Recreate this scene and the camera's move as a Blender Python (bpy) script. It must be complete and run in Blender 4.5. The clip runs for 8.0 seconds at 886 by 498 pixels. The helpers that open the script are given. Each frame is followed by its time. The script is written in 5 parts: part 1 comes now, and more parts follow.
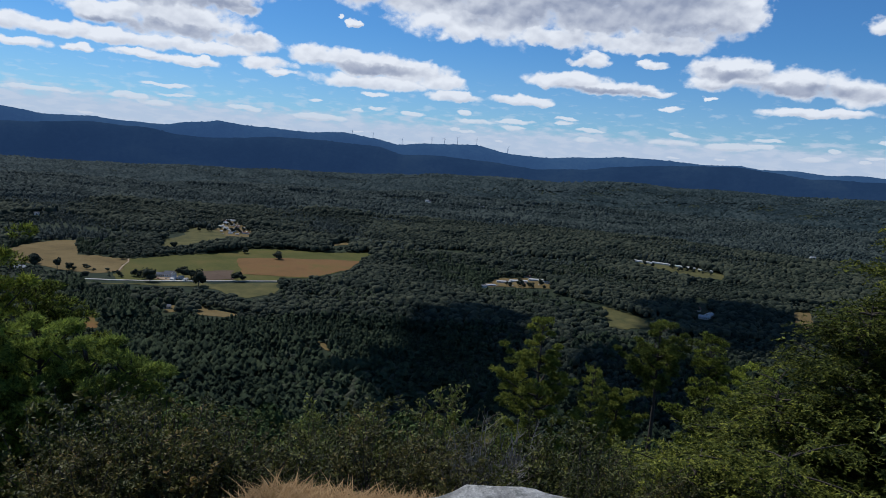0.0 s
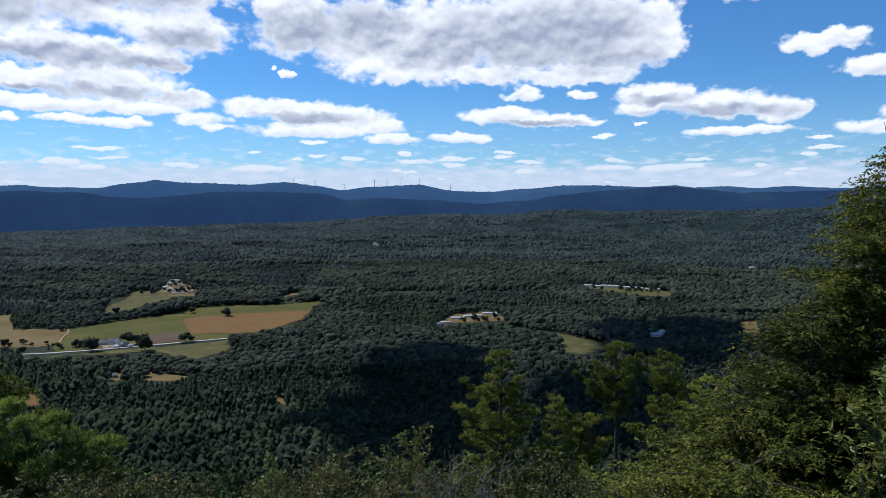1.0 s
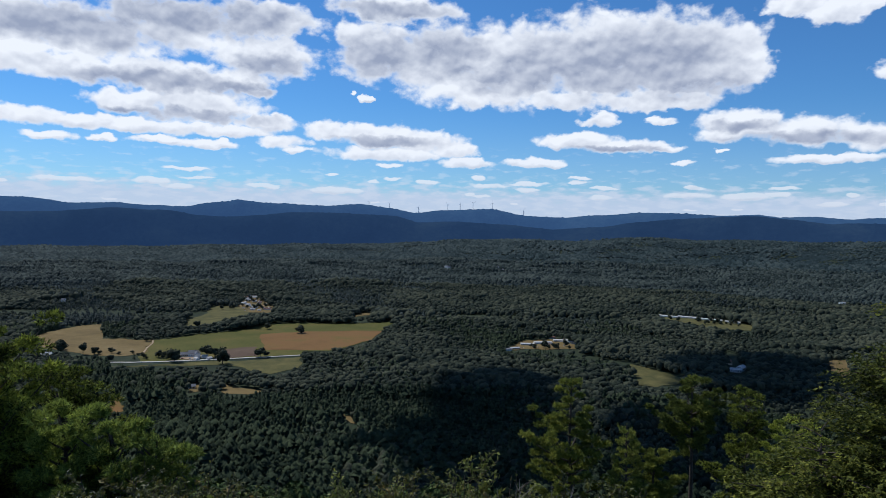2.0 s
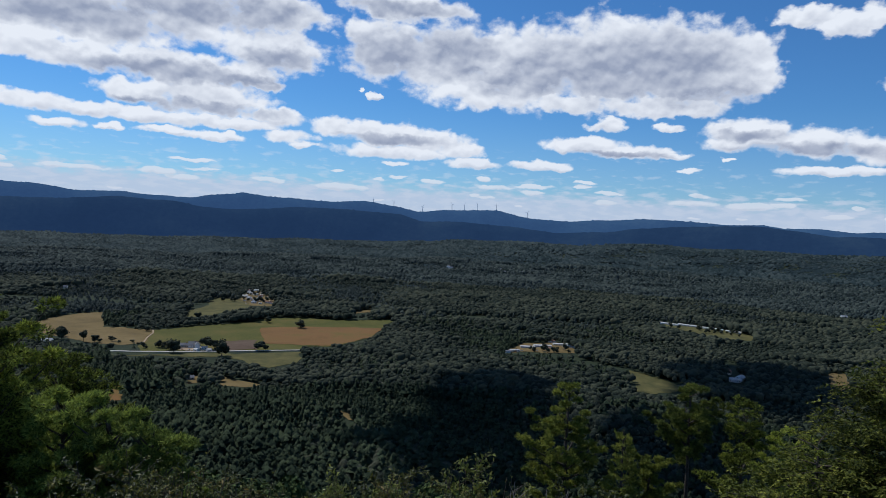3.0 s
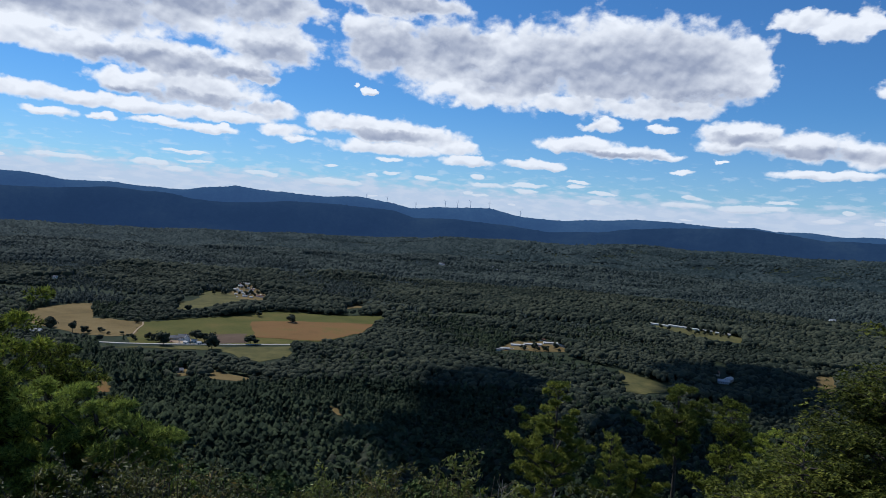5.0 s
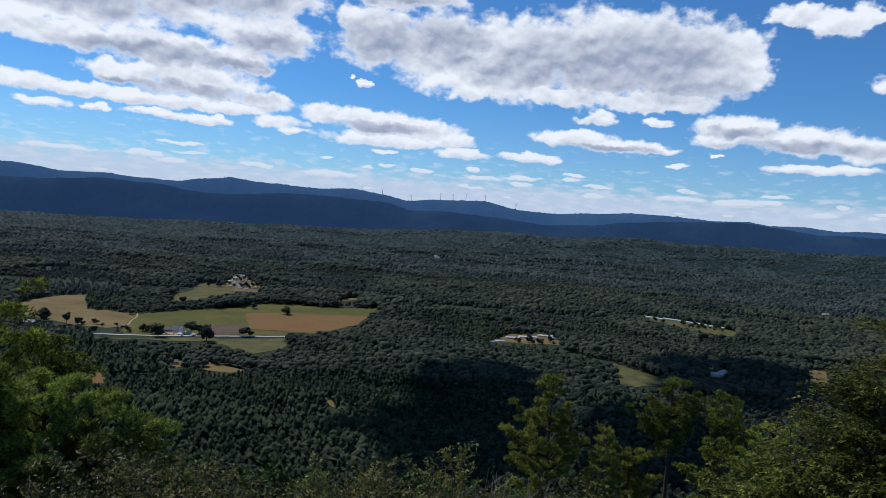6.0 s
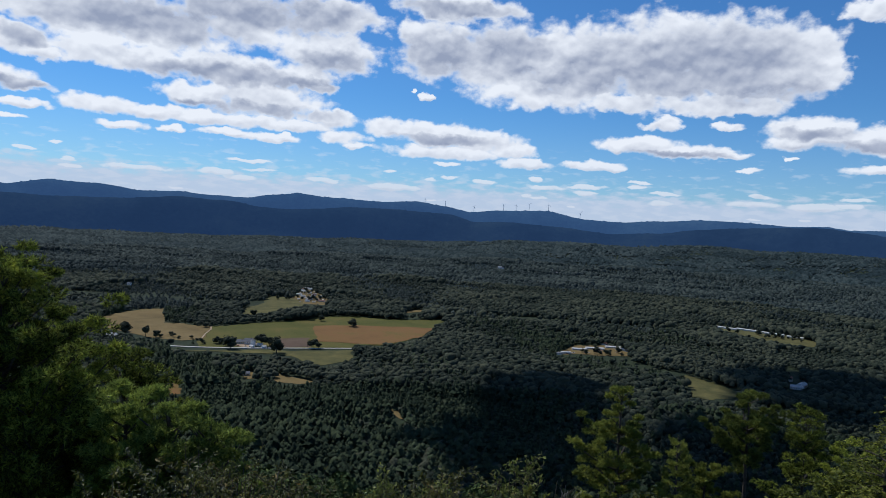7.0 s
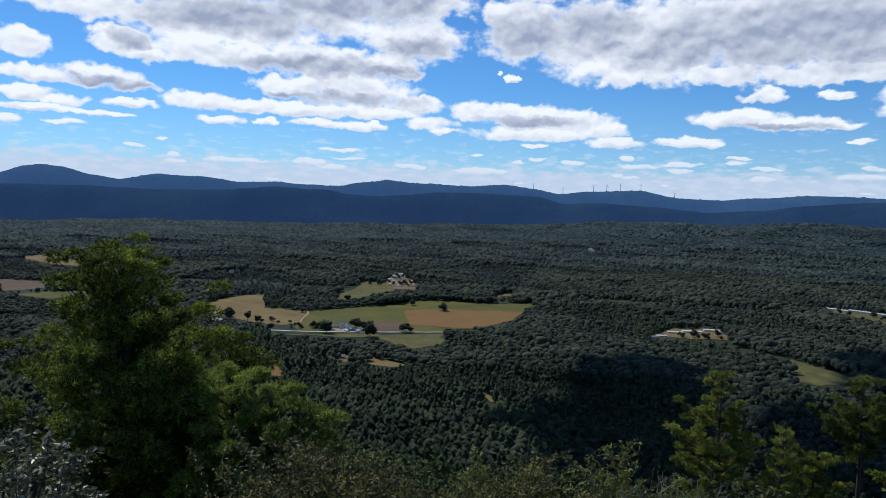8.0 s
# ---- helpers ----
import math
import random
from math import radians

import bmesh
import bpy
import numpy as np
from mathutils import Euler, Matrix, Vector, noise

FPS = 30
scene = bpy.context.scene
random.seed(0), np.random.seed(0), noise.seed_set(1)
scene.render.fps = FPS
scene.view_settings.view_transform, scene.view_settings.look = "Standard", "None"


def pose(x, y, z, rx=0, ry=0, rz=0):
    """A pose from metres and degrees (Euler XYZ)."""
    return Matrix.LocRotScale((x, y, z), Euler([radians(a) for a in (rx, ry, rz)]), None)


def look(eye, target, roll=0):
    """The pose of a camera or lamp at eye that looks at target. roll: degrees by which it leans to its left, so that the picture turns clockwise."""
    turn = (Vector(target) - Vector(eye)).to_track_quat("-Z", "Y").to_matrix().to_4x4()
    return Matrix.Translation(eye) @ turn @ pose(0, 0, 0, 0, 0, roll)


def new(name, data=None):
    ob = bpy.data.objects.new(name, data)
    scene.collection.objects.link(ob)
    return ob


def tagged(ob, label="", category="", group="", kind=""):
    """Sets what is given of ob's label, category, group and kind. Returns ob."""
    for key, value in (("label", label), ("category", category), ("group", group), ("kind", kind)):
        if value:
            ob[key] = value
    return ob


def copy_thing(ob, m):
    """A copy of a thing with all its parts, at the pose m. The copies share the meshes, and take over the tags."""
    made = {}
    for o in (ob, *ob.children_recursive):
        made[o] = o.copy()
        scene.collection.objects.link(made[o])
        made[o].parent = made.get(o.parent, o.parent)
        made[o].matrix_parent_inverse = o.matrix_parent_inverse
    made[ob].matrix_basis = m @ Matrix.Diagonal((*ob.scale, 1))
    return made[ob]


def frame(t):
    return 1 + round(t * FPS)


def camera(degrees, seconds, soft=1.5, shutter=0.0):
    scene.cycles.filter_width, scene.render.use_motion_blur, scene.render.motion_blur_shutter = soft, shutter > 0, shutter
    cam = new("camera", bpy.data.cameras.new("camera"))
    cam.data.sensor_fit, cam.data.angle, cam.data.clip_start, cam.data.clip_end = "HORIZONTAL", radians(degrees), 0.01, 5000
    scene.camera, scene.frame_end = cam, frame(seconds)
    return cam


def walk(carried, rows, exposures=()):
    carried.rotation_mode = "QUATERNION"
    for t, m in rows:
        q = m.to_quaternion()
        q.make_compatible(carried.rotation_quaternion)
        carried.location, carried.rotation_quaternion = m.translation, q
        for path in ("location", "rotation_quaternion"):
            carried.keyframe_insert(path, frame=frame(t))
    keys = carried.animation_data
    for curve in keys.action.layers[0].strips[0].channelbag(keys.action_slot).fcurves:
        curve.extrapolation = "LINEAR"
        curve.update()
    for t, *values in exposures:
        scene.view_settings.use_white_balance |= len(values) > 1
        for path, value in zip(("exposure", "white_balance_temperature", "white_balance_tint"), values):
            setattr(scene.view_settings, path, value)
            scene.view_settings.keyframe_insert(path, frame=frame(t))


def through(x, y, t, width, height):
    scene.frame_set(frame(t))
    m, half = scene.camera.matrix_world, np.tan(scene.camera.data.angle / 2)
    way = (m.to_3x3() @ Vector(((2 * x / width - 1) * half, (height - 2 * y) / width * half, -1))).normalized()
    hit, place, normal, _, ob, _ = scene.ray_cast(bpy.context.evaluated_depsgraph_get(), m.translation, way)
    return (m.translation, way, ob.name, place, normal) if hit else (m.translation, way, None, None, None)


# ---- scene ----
# The camera stands on a summit ledge, held by hand, and pans over the valley.
EYE = 1.6
cam = camera(65.6, 8.0, soft=0.8)
# seconds, pitch, roll, yaw
PATH = [
    (0.0, -7.84, -4.44, 4.67), (0.5, -6.55, -1.01, -2.53), (1.0, -4.38, 0.0, 0.0), (1.5, -4.3, -1.5, 1.81),
    (2.0, -2.45, -1.21, 6.04), (2.2, -3.45, -2.32, 7.51), (3.3, -2.26, -3.3, 6.07), (3.5, -2.72, -2.85, 6.46),
    (4.0, -4.62, -2.37, 8.84), (4.5, -4.53, -2.06, 7.7), (5.0, -2.69, -4.23, 5.78), (5.2, -3.33, -4.61, 5.09),
    (6.3, -3.27, -4.26, 5.88), (6.5, -3.85, -2.81, 8.33), (7.0, -2.69, -3.33, 10.64), (7.5, -1.87, -1.22, 16.18),
    (8.0, -4.35, -1.79, 17.95)]
walk(cam, [(t, pose(0, 0, EYE, 90 + p, r, y)) for t, p, r, y in PATH],
     [(0.0, -0.15, 5850, 10), (0.5, 0.19, 5850, 10), (1.0, 0.17, 5850, 10), (1.5, 0.07, 5850, 10), (2.2, -0.03, 5850, 10), (3.5, -0.15, 5850, 10), (5.2, -0.03, 5850, 10), (6.5, -0.05, 5850, 10), (7.5, -0.1, 5850, 10), (8.0, 0.05, 5850, 10)])

# ---- light: early afternoon sun from the left, broken cumulus ----
SUN_AZ, SUN_EL = -56.0, 52.0
sun = new("sun", bpy.data.lights.new("sun", "SUN"))
sun.data.energy, sun.data.angle, sun.data.color = 4.0, radians(0.8), (1.0, 0.95, 0.86)
sun_way = Vector((math.sin(radians(SUN_AZ)) * math.cos(radians(SUN_EL)), math.cos(radians(SUN_AZ)) * math.cos(radians(SUN_EL)), math.sin(radians(SUN_EL))))
sun.matrix_world = look(tuple(sun_way * 100), (0, 0, 0))

world = bpy.data.worlds.new("sky")
scene.world = world
world.use_nodes = True
WT = world.node_tree
WT.nodes.clear()


def wn(kind):
    return WT.nodes.new(kind)


def wvec(op):
    node = wn("ShaderNodeVectorMath")
    node.operation = op
    return node


def plug(tree, value, socket):
    if isinstance(value, (int, float, tuple)):
        socket.default_value = value
    else:
        tree.links.new(value, socket)


def wmath(op, a, b=0.0, c=0.0, clamp=False):
    node = wn("ShaderNodeMath")
    node.operation, node.use_clamp = op, clamp
    for value, socket in zip((a, b, c), node.inputs):
        plug(WT, value, socket)
    return node.outputs[0]


def wstep(value, low, high, to_low=0.0, to_high=1.0):
    node = wn("ShaderNodeMapRange")
    node.interpolation_type = "SMOOTHSTEP"
    for v, socket in zip((value, low, high, to_low, to_high), node.inputs):
        plug(WT, v, socket)
    return node.outputs[0]


def wcombine(x, y, z=0.0):
    node = wn("ShaderNodeCombineXYZ")
    for v, socket in zip((x, y, z), node.inputs):
        plug(WT, v, socket)
    return node.outputs[0]


def wnoise(vector, scale, detail, rough, distortion=0.0):
    node = wn("ShaderNodeTexNoise")
    plug(WT, vector, node.inputs["Vector"])
    node.inputs["Scale"].default_value = scale
    node.inputs["Detail"].default_value = detail
    node.inputs["Roughness"].default_value = rough
    node.inputs["Distortion"].default_value = distortion
    return node.outputs["Fac"]


def wmix(fac, a, b):
    node = wn("ShaderNodeMix")
    node.data_type = "RGBA"
    plug(WT, fac, node.inputs[0])
    plug(WT, a, node.inputs[6])
    plug(WT, b, node.inputs[7])
    return node.outputs[2]


PUFFS, SHADES = [], []


def puff(az, el, half_w, half_h):
    """One heap of a cumulus cloud: its bearing, height and half sizes in degrees of sky."""
    PUFFS.append((az, el, half_w, half_h))


def shade(az, el, half_w, half_h):
    """The thick grey base of a cloud."""
    SHADES.append((az, el, half_w, half_h))


# the cloud bank over the western hills
puff(-35.7, 12.9, 8.47, 2.08)
puff(-27.3, 14.2, 6.06, 1.92)
puff(-21.1, 15.2, 4.77, 1.40)
puff(-20.7, 12.4, 4.01, 1.69)
puff(-38.1, 10.6, 3.03, 0.98)
puff(-34.9, 10.4, 4.67, 1.01)
puff(-29.0, 10.4, 5.15, 1.31)
puff(-23.5, 10.4, 3.62, 1.11)
puff(-21.3, 9.7, 1.74, 0.52)
puff(-30.7, 8.3, 2.71, 0.91)
puff(-25.9, 8.4, 5.18, 1.45)
puff(-20.3, 7.4, 2.42, 0.75)
puff(-37.3, 6.9, 2.58, 0.70)
puff(-33.6, 6.7, 3.33, 0.53)
puff(-29.1, 6.6, 4.37, 0.55)
puff(-24.2, 6.6, 4.45, 0.52)
puff(-35.7, 5.5, 2.06, 0.32)
puff(-32.4, 5.6, 0.98, 0.25)
puff(-28.3, 5.7, 2.21, 0.30)
puff(-25.2, 5.5, 2.72, 0.35)
puff(-43.5, 12.9, 5.99, 1.00)
puff(-38.0, 12.3, 2.44, 1.62)
puff(-49.3, 9.9, 1.88, 0.94)
puff(-42.9, 10.7, 2.35, 1.07)
puff(-41.1, 9.9, 1.25, 0.61)
puff(-48.5, 7.8, 2.75, 0.58)
puff(-44.6, 8.0, 3.15, 0.84)
puff(-42.0, 7.6, 1.74, 0.49)
puff(-48.9, 6.5, 2.12, 0.50)
puff(-46.8, 6.1, 1.43, 0.40)
puff(-48.5, 5.5, 3.10, 0.31)
puff(-42.0, 6.3, 1.94, 0.33)
puff(-44.6, 5.4, 2.23, 0.20)
puff(-46.7, 4.6, 1.25, 0.20)
puff(-50.1, 4.6, 0.93, 0.27)
puff(-40.2, 3.8, 0.56, 0.11)
# the flat clouds over the wind farm
puff(-19.2, 6.0, 2.00, 0.54)
puff(-18.2, 5.4, 1.16, 0.27)
puff(-14.9, 7.1, 2.65, 0.81)
puff(-11.2, 6.7, 4.17, 1.00)
puff(-7.4, 6.3, 3.27, 0.92)
puff(-10.7, 5.3, 5.21, 0.55)
puff(-5.3, 5.7, 1.96, 0.74)
puff(-4.3, 4.7, 2.34, 0.37)
puff(-10.6, 4.4, 1.02, 0.18)
puff(-12.7, 9.7, 0.5, 0.28)
puff(-13.9, 10.1, 0.32, 0.20)
# the great cloud ahead
puff(-10.5, 16.7, 5.07, 1.08)
puff(-11.5, 13.4, 3.78, 2.33)
puff(-13.2, 14.3, 2.11, 1.28)
puff(-6.4, 12.8, 4.88, 3.14)
puff(-0.3, 12.6, 5.97, 3.31)
puff(6.4, 13.1, 6.18, 3.75)
puff(12.0, 12.8, 5.43, 3.49)
puff(15.9, 12.7, 2.98, 2.92)
puff(17.5, 12.5, 1.79, 1.85)
puff(-3.0, 10.2, 3.94, 1.07)
puff(3.5, 9.7, 3.39, 0.71)
puff(10.6, 9.6, 5.33, 0.69)
puff(6.5, 8.2, 1.60, 0.53)
puff(11.5, 8.2, 1.27, 0.35)
# the eastern clouds
puff(4.8, 6.6, 3.51, 0.67)
puff(8.4, 6.2, 3.49, 0.58)
puff(11.2, 5.9, 2.04, 0.31)
puff(1.5, 4.8, 2.85, 0.37)
puff(3.3, 4.7, 1.14, 0.27)
puff(17.0, 7.8, 3.34, 1.13)
puff(28.4, 10.9, 2.68, 0.69)
puff(29.6, 11.4, 1.74, 0.53)
puff(21.4, 7.1, 3.83, 1.13)
puff(25.3, 6.5, 2.36, 0.94)
puff(16.1, 7.0, 2.31, 0.64)
puff(23.4, 5.0, 3.95, 0.36)
puff(15.6, 5.7, 0.36, 0.17)
puff(13.1, 4.8, 1.04, 0.17)
puff(20.8, 15.9, 2.20, 0.76)
puff(23.2, 15.2, 2.10, 0.90)
puff(24.6, 15.5, 1.09, 1.25)
puff(32.2, 9.1, 3.11, 0.84)
puff(34.2, 9.6, 1.99, 0.93)
puff(32.9, 4.9, 3.28, 0.55)
puff(34.0, 5.7, 1.85, 0.77)
puff(28.6, 4.3, 0.90, 0.16)
# small ones low over the hills
puff(-7.3, 3.1, 1.03, 0.19)
puff(-2.3, 2.9, 1.68, 0.23)
puff(-3.2, 3.5, 0.70, 0.19)
puff(0.9, 3.1, 1.61, 0.18)
puff(0.9, 2.6, 1.01, 0.23)
puff(7.1, 2.8, 1.15, 0.14)
puff(13.9, 2.9, 0.82, 0.17)
puff(13.3, 2.3, 1.87, 0.26)
puff(17.6, 2.2, 1.76, 0.26)
puff(19.9, 2.4, 0.75, 0.17)
puff(23.2, 1.7, 0.99, 0.20)
puff(24.7, 2.4, 0.48, 0.16)
puff(6.9, 2.1, 1.11, 0.23)
puff(-10.3, 3.3, 0.79, 0.14)
puff(-29.0, 2.5, 1.28, 0.26)
puff(-27.0, 2.2, 1.07, 0.22)
puff(-25.8, 2.9, 1.33, 0.13)
puff(-15.2, 2.2, 2.38, 0.28)
puff(-21.0, 2.5, 1.32, 0.18)
puff(-34.7, 2.4, 2.54, 0.20)
drift = np.random.default_rng(6)
for _ in range(30):
    high = drift.uniform(0.9, 3.6)
    puff(drift.uniform(-50, 37), high, drift.uniform(0.3, 0.7) * (0.5 + 0.35 * high), drift.uniform(0.07, 0.12) * (0.7 + 0.25 * high))
# the thick grey bases
shade(-35.0, 13.3, 6.79, 1.14)
shade(-25.7, 15.0, 7.01, 1.28)
shade(-28.8, 10.1, 5.57, 0.70)
shade(-23.0, 10.0, 2.99, 0.56)
shade(-20.3, 11.7, 2.63, 0.77)
shade(-31.1, 7.5, 2.69, 0.33)
shade(-25.5, 7.6, 4.58, 0.43)
shade(-11.5, 12.9, 3.04, 1.39)
shade(-6.4, 13.4, 3.25, 1.56)
shade(6.5, 12.4, 7.50, 2.06)
shade(10.8, 12.8, 4.66, 2.18)
shade(13.8, 10.6, 4.51, 0.84)
shade(-0.3, 11.4, 4.14, 1.06)
shade(-11.2, 6.3, 3.71, 0.32)
shade(21.5, 6.5, 4.74, 0.41)
shade(17.2, 7.6, 1.96, 0.38)
shade(-10.5, 16.6, 4.15, 0.58)
shade(7.3, 5.9, 3.97, 0.22)
shade(-42.5, 10.9, 1.37, 0.64)
shade(-43.9, 7.6, 2.63, 0.36)
shade(-32.5, 13.5, 3.02, 0.99)


def build_sky():
    coord = wn("ShaderNodeTexCoord").outputs["Generated"]
    sep = wn("ShaderNodeSeparateXYZ")
    WT.links.new(coord, sep.inputs[0])
    x, y, z = sep.outputs
    az = wmath("MULTIPLY", wmath("ARCTAN2", x, y), 57.2958)
    el = wmath("MULTIPLY", wmath("ARCSINE", z), 57.2958)
    u = wmath("MULTIPLY", az, 0.95)
    v = wmath("MULTIPLY", el, 1.25)
    flat = wcombine(u, v)
    coarse = wnoise(flat, 0.28, 4.0, 0.5, 0.4)
    heaps = wnoise(flat, 0.55, 6.0, 0.5, 0.2)

    def curl(vector, scale):
        """Round heads like a cauliflower's, small ones on large ones; 0 at their middles."""
        node = wn("ShaderNodeTexVoronoi")
        node.feature, node.normalize = "SMOOTH_F1", True
        plug(WT, vector, node.inputs["Vector"])
        node.inputs["Scale"].default_value, node.inputs["Detail"].default_value = scale, 3.0
        node.inputs["Roughness"].default_value, node.inputs["Smoothness"].default_value = 0.55, 0.5
        return node.outputs["Distance"]

    curls = curl(flat, 1.0)
    bend = wn("ShaderNodeTexNoise")
    WT.links.new(flat, bend.inputs["Vector"])
    bend.inputs["Scale"].default_value, bend.inputs["Detail"].default_value = 0.8, 3.0
    shift = wvec("MULTIPLY_ADD")
    WT.links.new(bend.outputs["Color"], shift.inputs[0])
    shift.inputs[1].default_value = (3.0, 1.5, 0.0)
    shift.inputs[2].default_value = (-1.5, -0.75, 0.0)
    moved = wvec("ADD")
    WT.links.new(wcombine(az, el), moved.inputs[0])
    small_el = wvec("SCALE")
    WT.links.new(shift.outputs[0], small_el.inputs[0])
    plug(WT, wstep(el, 1.0, 11.0, 0.3, 1.0), small_el.inputs["Scale"])
    WT.links.new(small_el.outputs[0], moved.inputs[1])
    here = moved.outputs[0]

    lift = wvec("ADD")
    WT.links.new(here, lift.inputs[0])
    lift.inputs[1].default_value = (-0.1, 0.22, 0.0)
    higher = lift.outputs[0]

    def nearest(puffs, soft, here=here):
        best = None
        for a, e, w, h in puffs:
            rel = wvec("MULTIPLY_ADD")
            WT.links.new(here, rel.inputs[0])
            rel.inputs[1].default_value = (1 / w, 1 / h, 0)
            rel.inputs[2].default_value = (-a / w, -e / h, 0)
            dot = wvec("DOT_PRODUCT")
            WT.links.new(rel.outputs[0], dot.inputs[0])
            WT.links.new(rel.outputs[0], dot.inputs[1])
            best = dot.outputs["Value"] if best is None else wmath("SMOOTH_MIN", best, dot.outputs["Value"], soft)
        return wmath("SUBTRACT", 1.0, best)

    ragged = wmath("ADD", wmath("MULTIPLY", wmath("SUBTRACT", heaps, 0.5), 2.2), wmath("MULTIPLY", wmath("SUBTRACT", 0.4, curls), 1.3))
    inside = nearest(PUFFS, 0.3)
    body = wmath("ADD", wmath("ADD", inside, 0.12), ragged)
    # the rest of the sky: the same broken cumulus all round and overhead
    around = wmath("MAXIMUM", wstep(el, 19.0, 24.0), wstep(wmath("ABSOLUTE", wmath("ADD", az, 8.5)), 45.0, 52.0))
    rest = wmath("MULTIPLY", wmath("SUBTRACT", wmath("ADD", wmath("MULTIPLY", coarse, 4.0), ragged), 2.45), around)
    cover = wmath("MAXIMUM", wmath("MULTIPLY", wstep(body, -0.12, 0.75), wstep(el, 0.5, 6.0, 0.62, 1.0)), wstep(rest, 0.0, 0.5))
    # a belt of small flat clouds towards the horizon
    streaks = wnoise(wcombine(wmath("MULTIPLY", az, 0.7), wmath("MULTIPLY", el, 2.3)), 1.0, 5.0, 0.5, 0.1)
    thin = wmath("SUBTRACT", streaks, wstep(el, 1.5, 6.5, 0.0, 0.16))
    belt = wmath("MULTIPLY", wmath("MULTIPLY", wstep(el, 0.0, 0.8), wstep(el, 6.5, 5.0)), wstep(thin, 0.44, 0.62))
    cover = wmath("MAXIMUM", cover, wmath("MULTIPLY", belt, 0.24))
    lumps = wmath("SUBTRACT", wnoise(flat, 0.45, 4.0, 0.5, 0.3), 0.5)
    thick = wmath("MULTIPLY", wstep(wmath("ADD", nearest(SHADES, 0.6), wmath("MULTIPLY", lumps, 1.8)), -1.5, 1.0), 0.68)
    over = wmath("MULTIPLY", wmath("MULTIPLY", wstep(rest, 0.5, 1.4), around), 0.7)
    # each heap is bright on top and grey below
    broad = wnoise(flat, 0.55, 2.5, 0.45, 0.2)
    above = wnoise(wcombine(wmath("SUBTRACT", u, 0.15), wmath("ADD", v, 0.6)), 0.55, 2.5, 0.45, 0.2)
    relief = wmath("MULTIPLY", wmath("SUBTRACT", above, broad), 1.15)
    curl_up = curl(wcombine(wmath("SUBTRACT", u, 0.08), wmath("ADD", v, 0.25)), 1.0)
    relief = wmath("ADD", relief, wmath("MULTIPLY", wmath("SUBTRACT", curls, curl_up), 0.42))
    lesser = [p for p in PUFFS if p[3] < 1.2]
    within = nearest(lesser, 0.3)
    slope = wmath("SUBTRACT", nearest(lesser, 0.3, higher), within)
    under = wmath("MULTIPLY", wmath("MINIMUM", wmath("MAXIMUM", slope, -0.5), 0.9), wstep(within, -0.6, 0.1, 0.0, 0.5))
    rim = wstep(body, 0.15, 0.95, 0.25, 1.0)
    dark = wmath("MULTIPLY", wmath("ADD", wmath("ADD", wmath("MAXIMUM", thick, over), relief), wmath("ADD", under, 0.16)), rim, clamp=True)
    tone = wmix(dark, (0.92, 0.915, 0.91, 1.0), (0.34, 0.375, 0.47, 1.0))
    tone = wmix(wstep(el, 6.0, 1.0, 0.0, 0.55), tone, (0.64, 0.66, 0.7, 1.0))
    # pale air low over the hills
    pale = wmath("MAXIMUM", wmath("MULTIPLY", wstep(el, 10.0, 0.0), 0.2), wmath("MULTIPLY", wstep(wmath("ADD", el, wmath("MULTIPLY", wmath("SUBTRACT", streaks, 0.5), -2.4)), 3.4, 1.6), 0.9))

    sky = wn("ShaderNodeTexSky")
    sky.sky_type, sky.sun_disc, sky.sun_elevation, sky.sun_rotation = "NISHITA", False, radians(SUN_EL), radians(SUN_AZ)
    sky.altitude, sky.air_density, sky.dust_density, sky.ozone_density = 300.0, 1.0, 0.0, 6.0
    clear = wn("ShaderNodeBackground")
    blue = wn("ShaderNodeMix")
    blue.data_type, blue.blend_type = "RGBA", "MULTIPLY"
    blue.inputs[0].default_value = 1.0
    WT.links.new(sky.outputs[0], blue.inputs[6])
    blue.inputs[7].default_value = (0.61, 0.92, 1.12, 1.0)
    WT.links.new(blue.outputs[2], clear.inputs["Color"])
    clear.inputs["Strength"].default_value = 0.085
    cloud = wn("ShaderNodeBackground")
    WT.links.new(tone, cloud.inputs["Color"])
    cloud.inputs["Strength"].default_value = 1.0
    blend = wn("ShaderNodeMixShader")
    plug(WT, cover, blend.inputs[0])
    WT.links.new(cloud.outputs[0], blend.inputs[2])
    air = wn("ShaderNodeBackground")
    air.inputs["Color"].default_value = (0.55, 0.61, 0.72, 1.0)
    hazy = wn("ShaderNodeMixShader")
    plug(WT, pale, hazy.inputs[0])
    WT.links.new(clear.outputs[0], hazy.inputs[1])
    WT.links.new(air.outputs[0], hazy.inputs[2])
    WT.links.new(hazy.outputs[0], blend.inputs[1])
    out = wn("ShaderNodeOutputWorld")
    WT.links.new(blend.outputs[0], out.inputs["Surface"])


build_sky()

# ---- materials ----


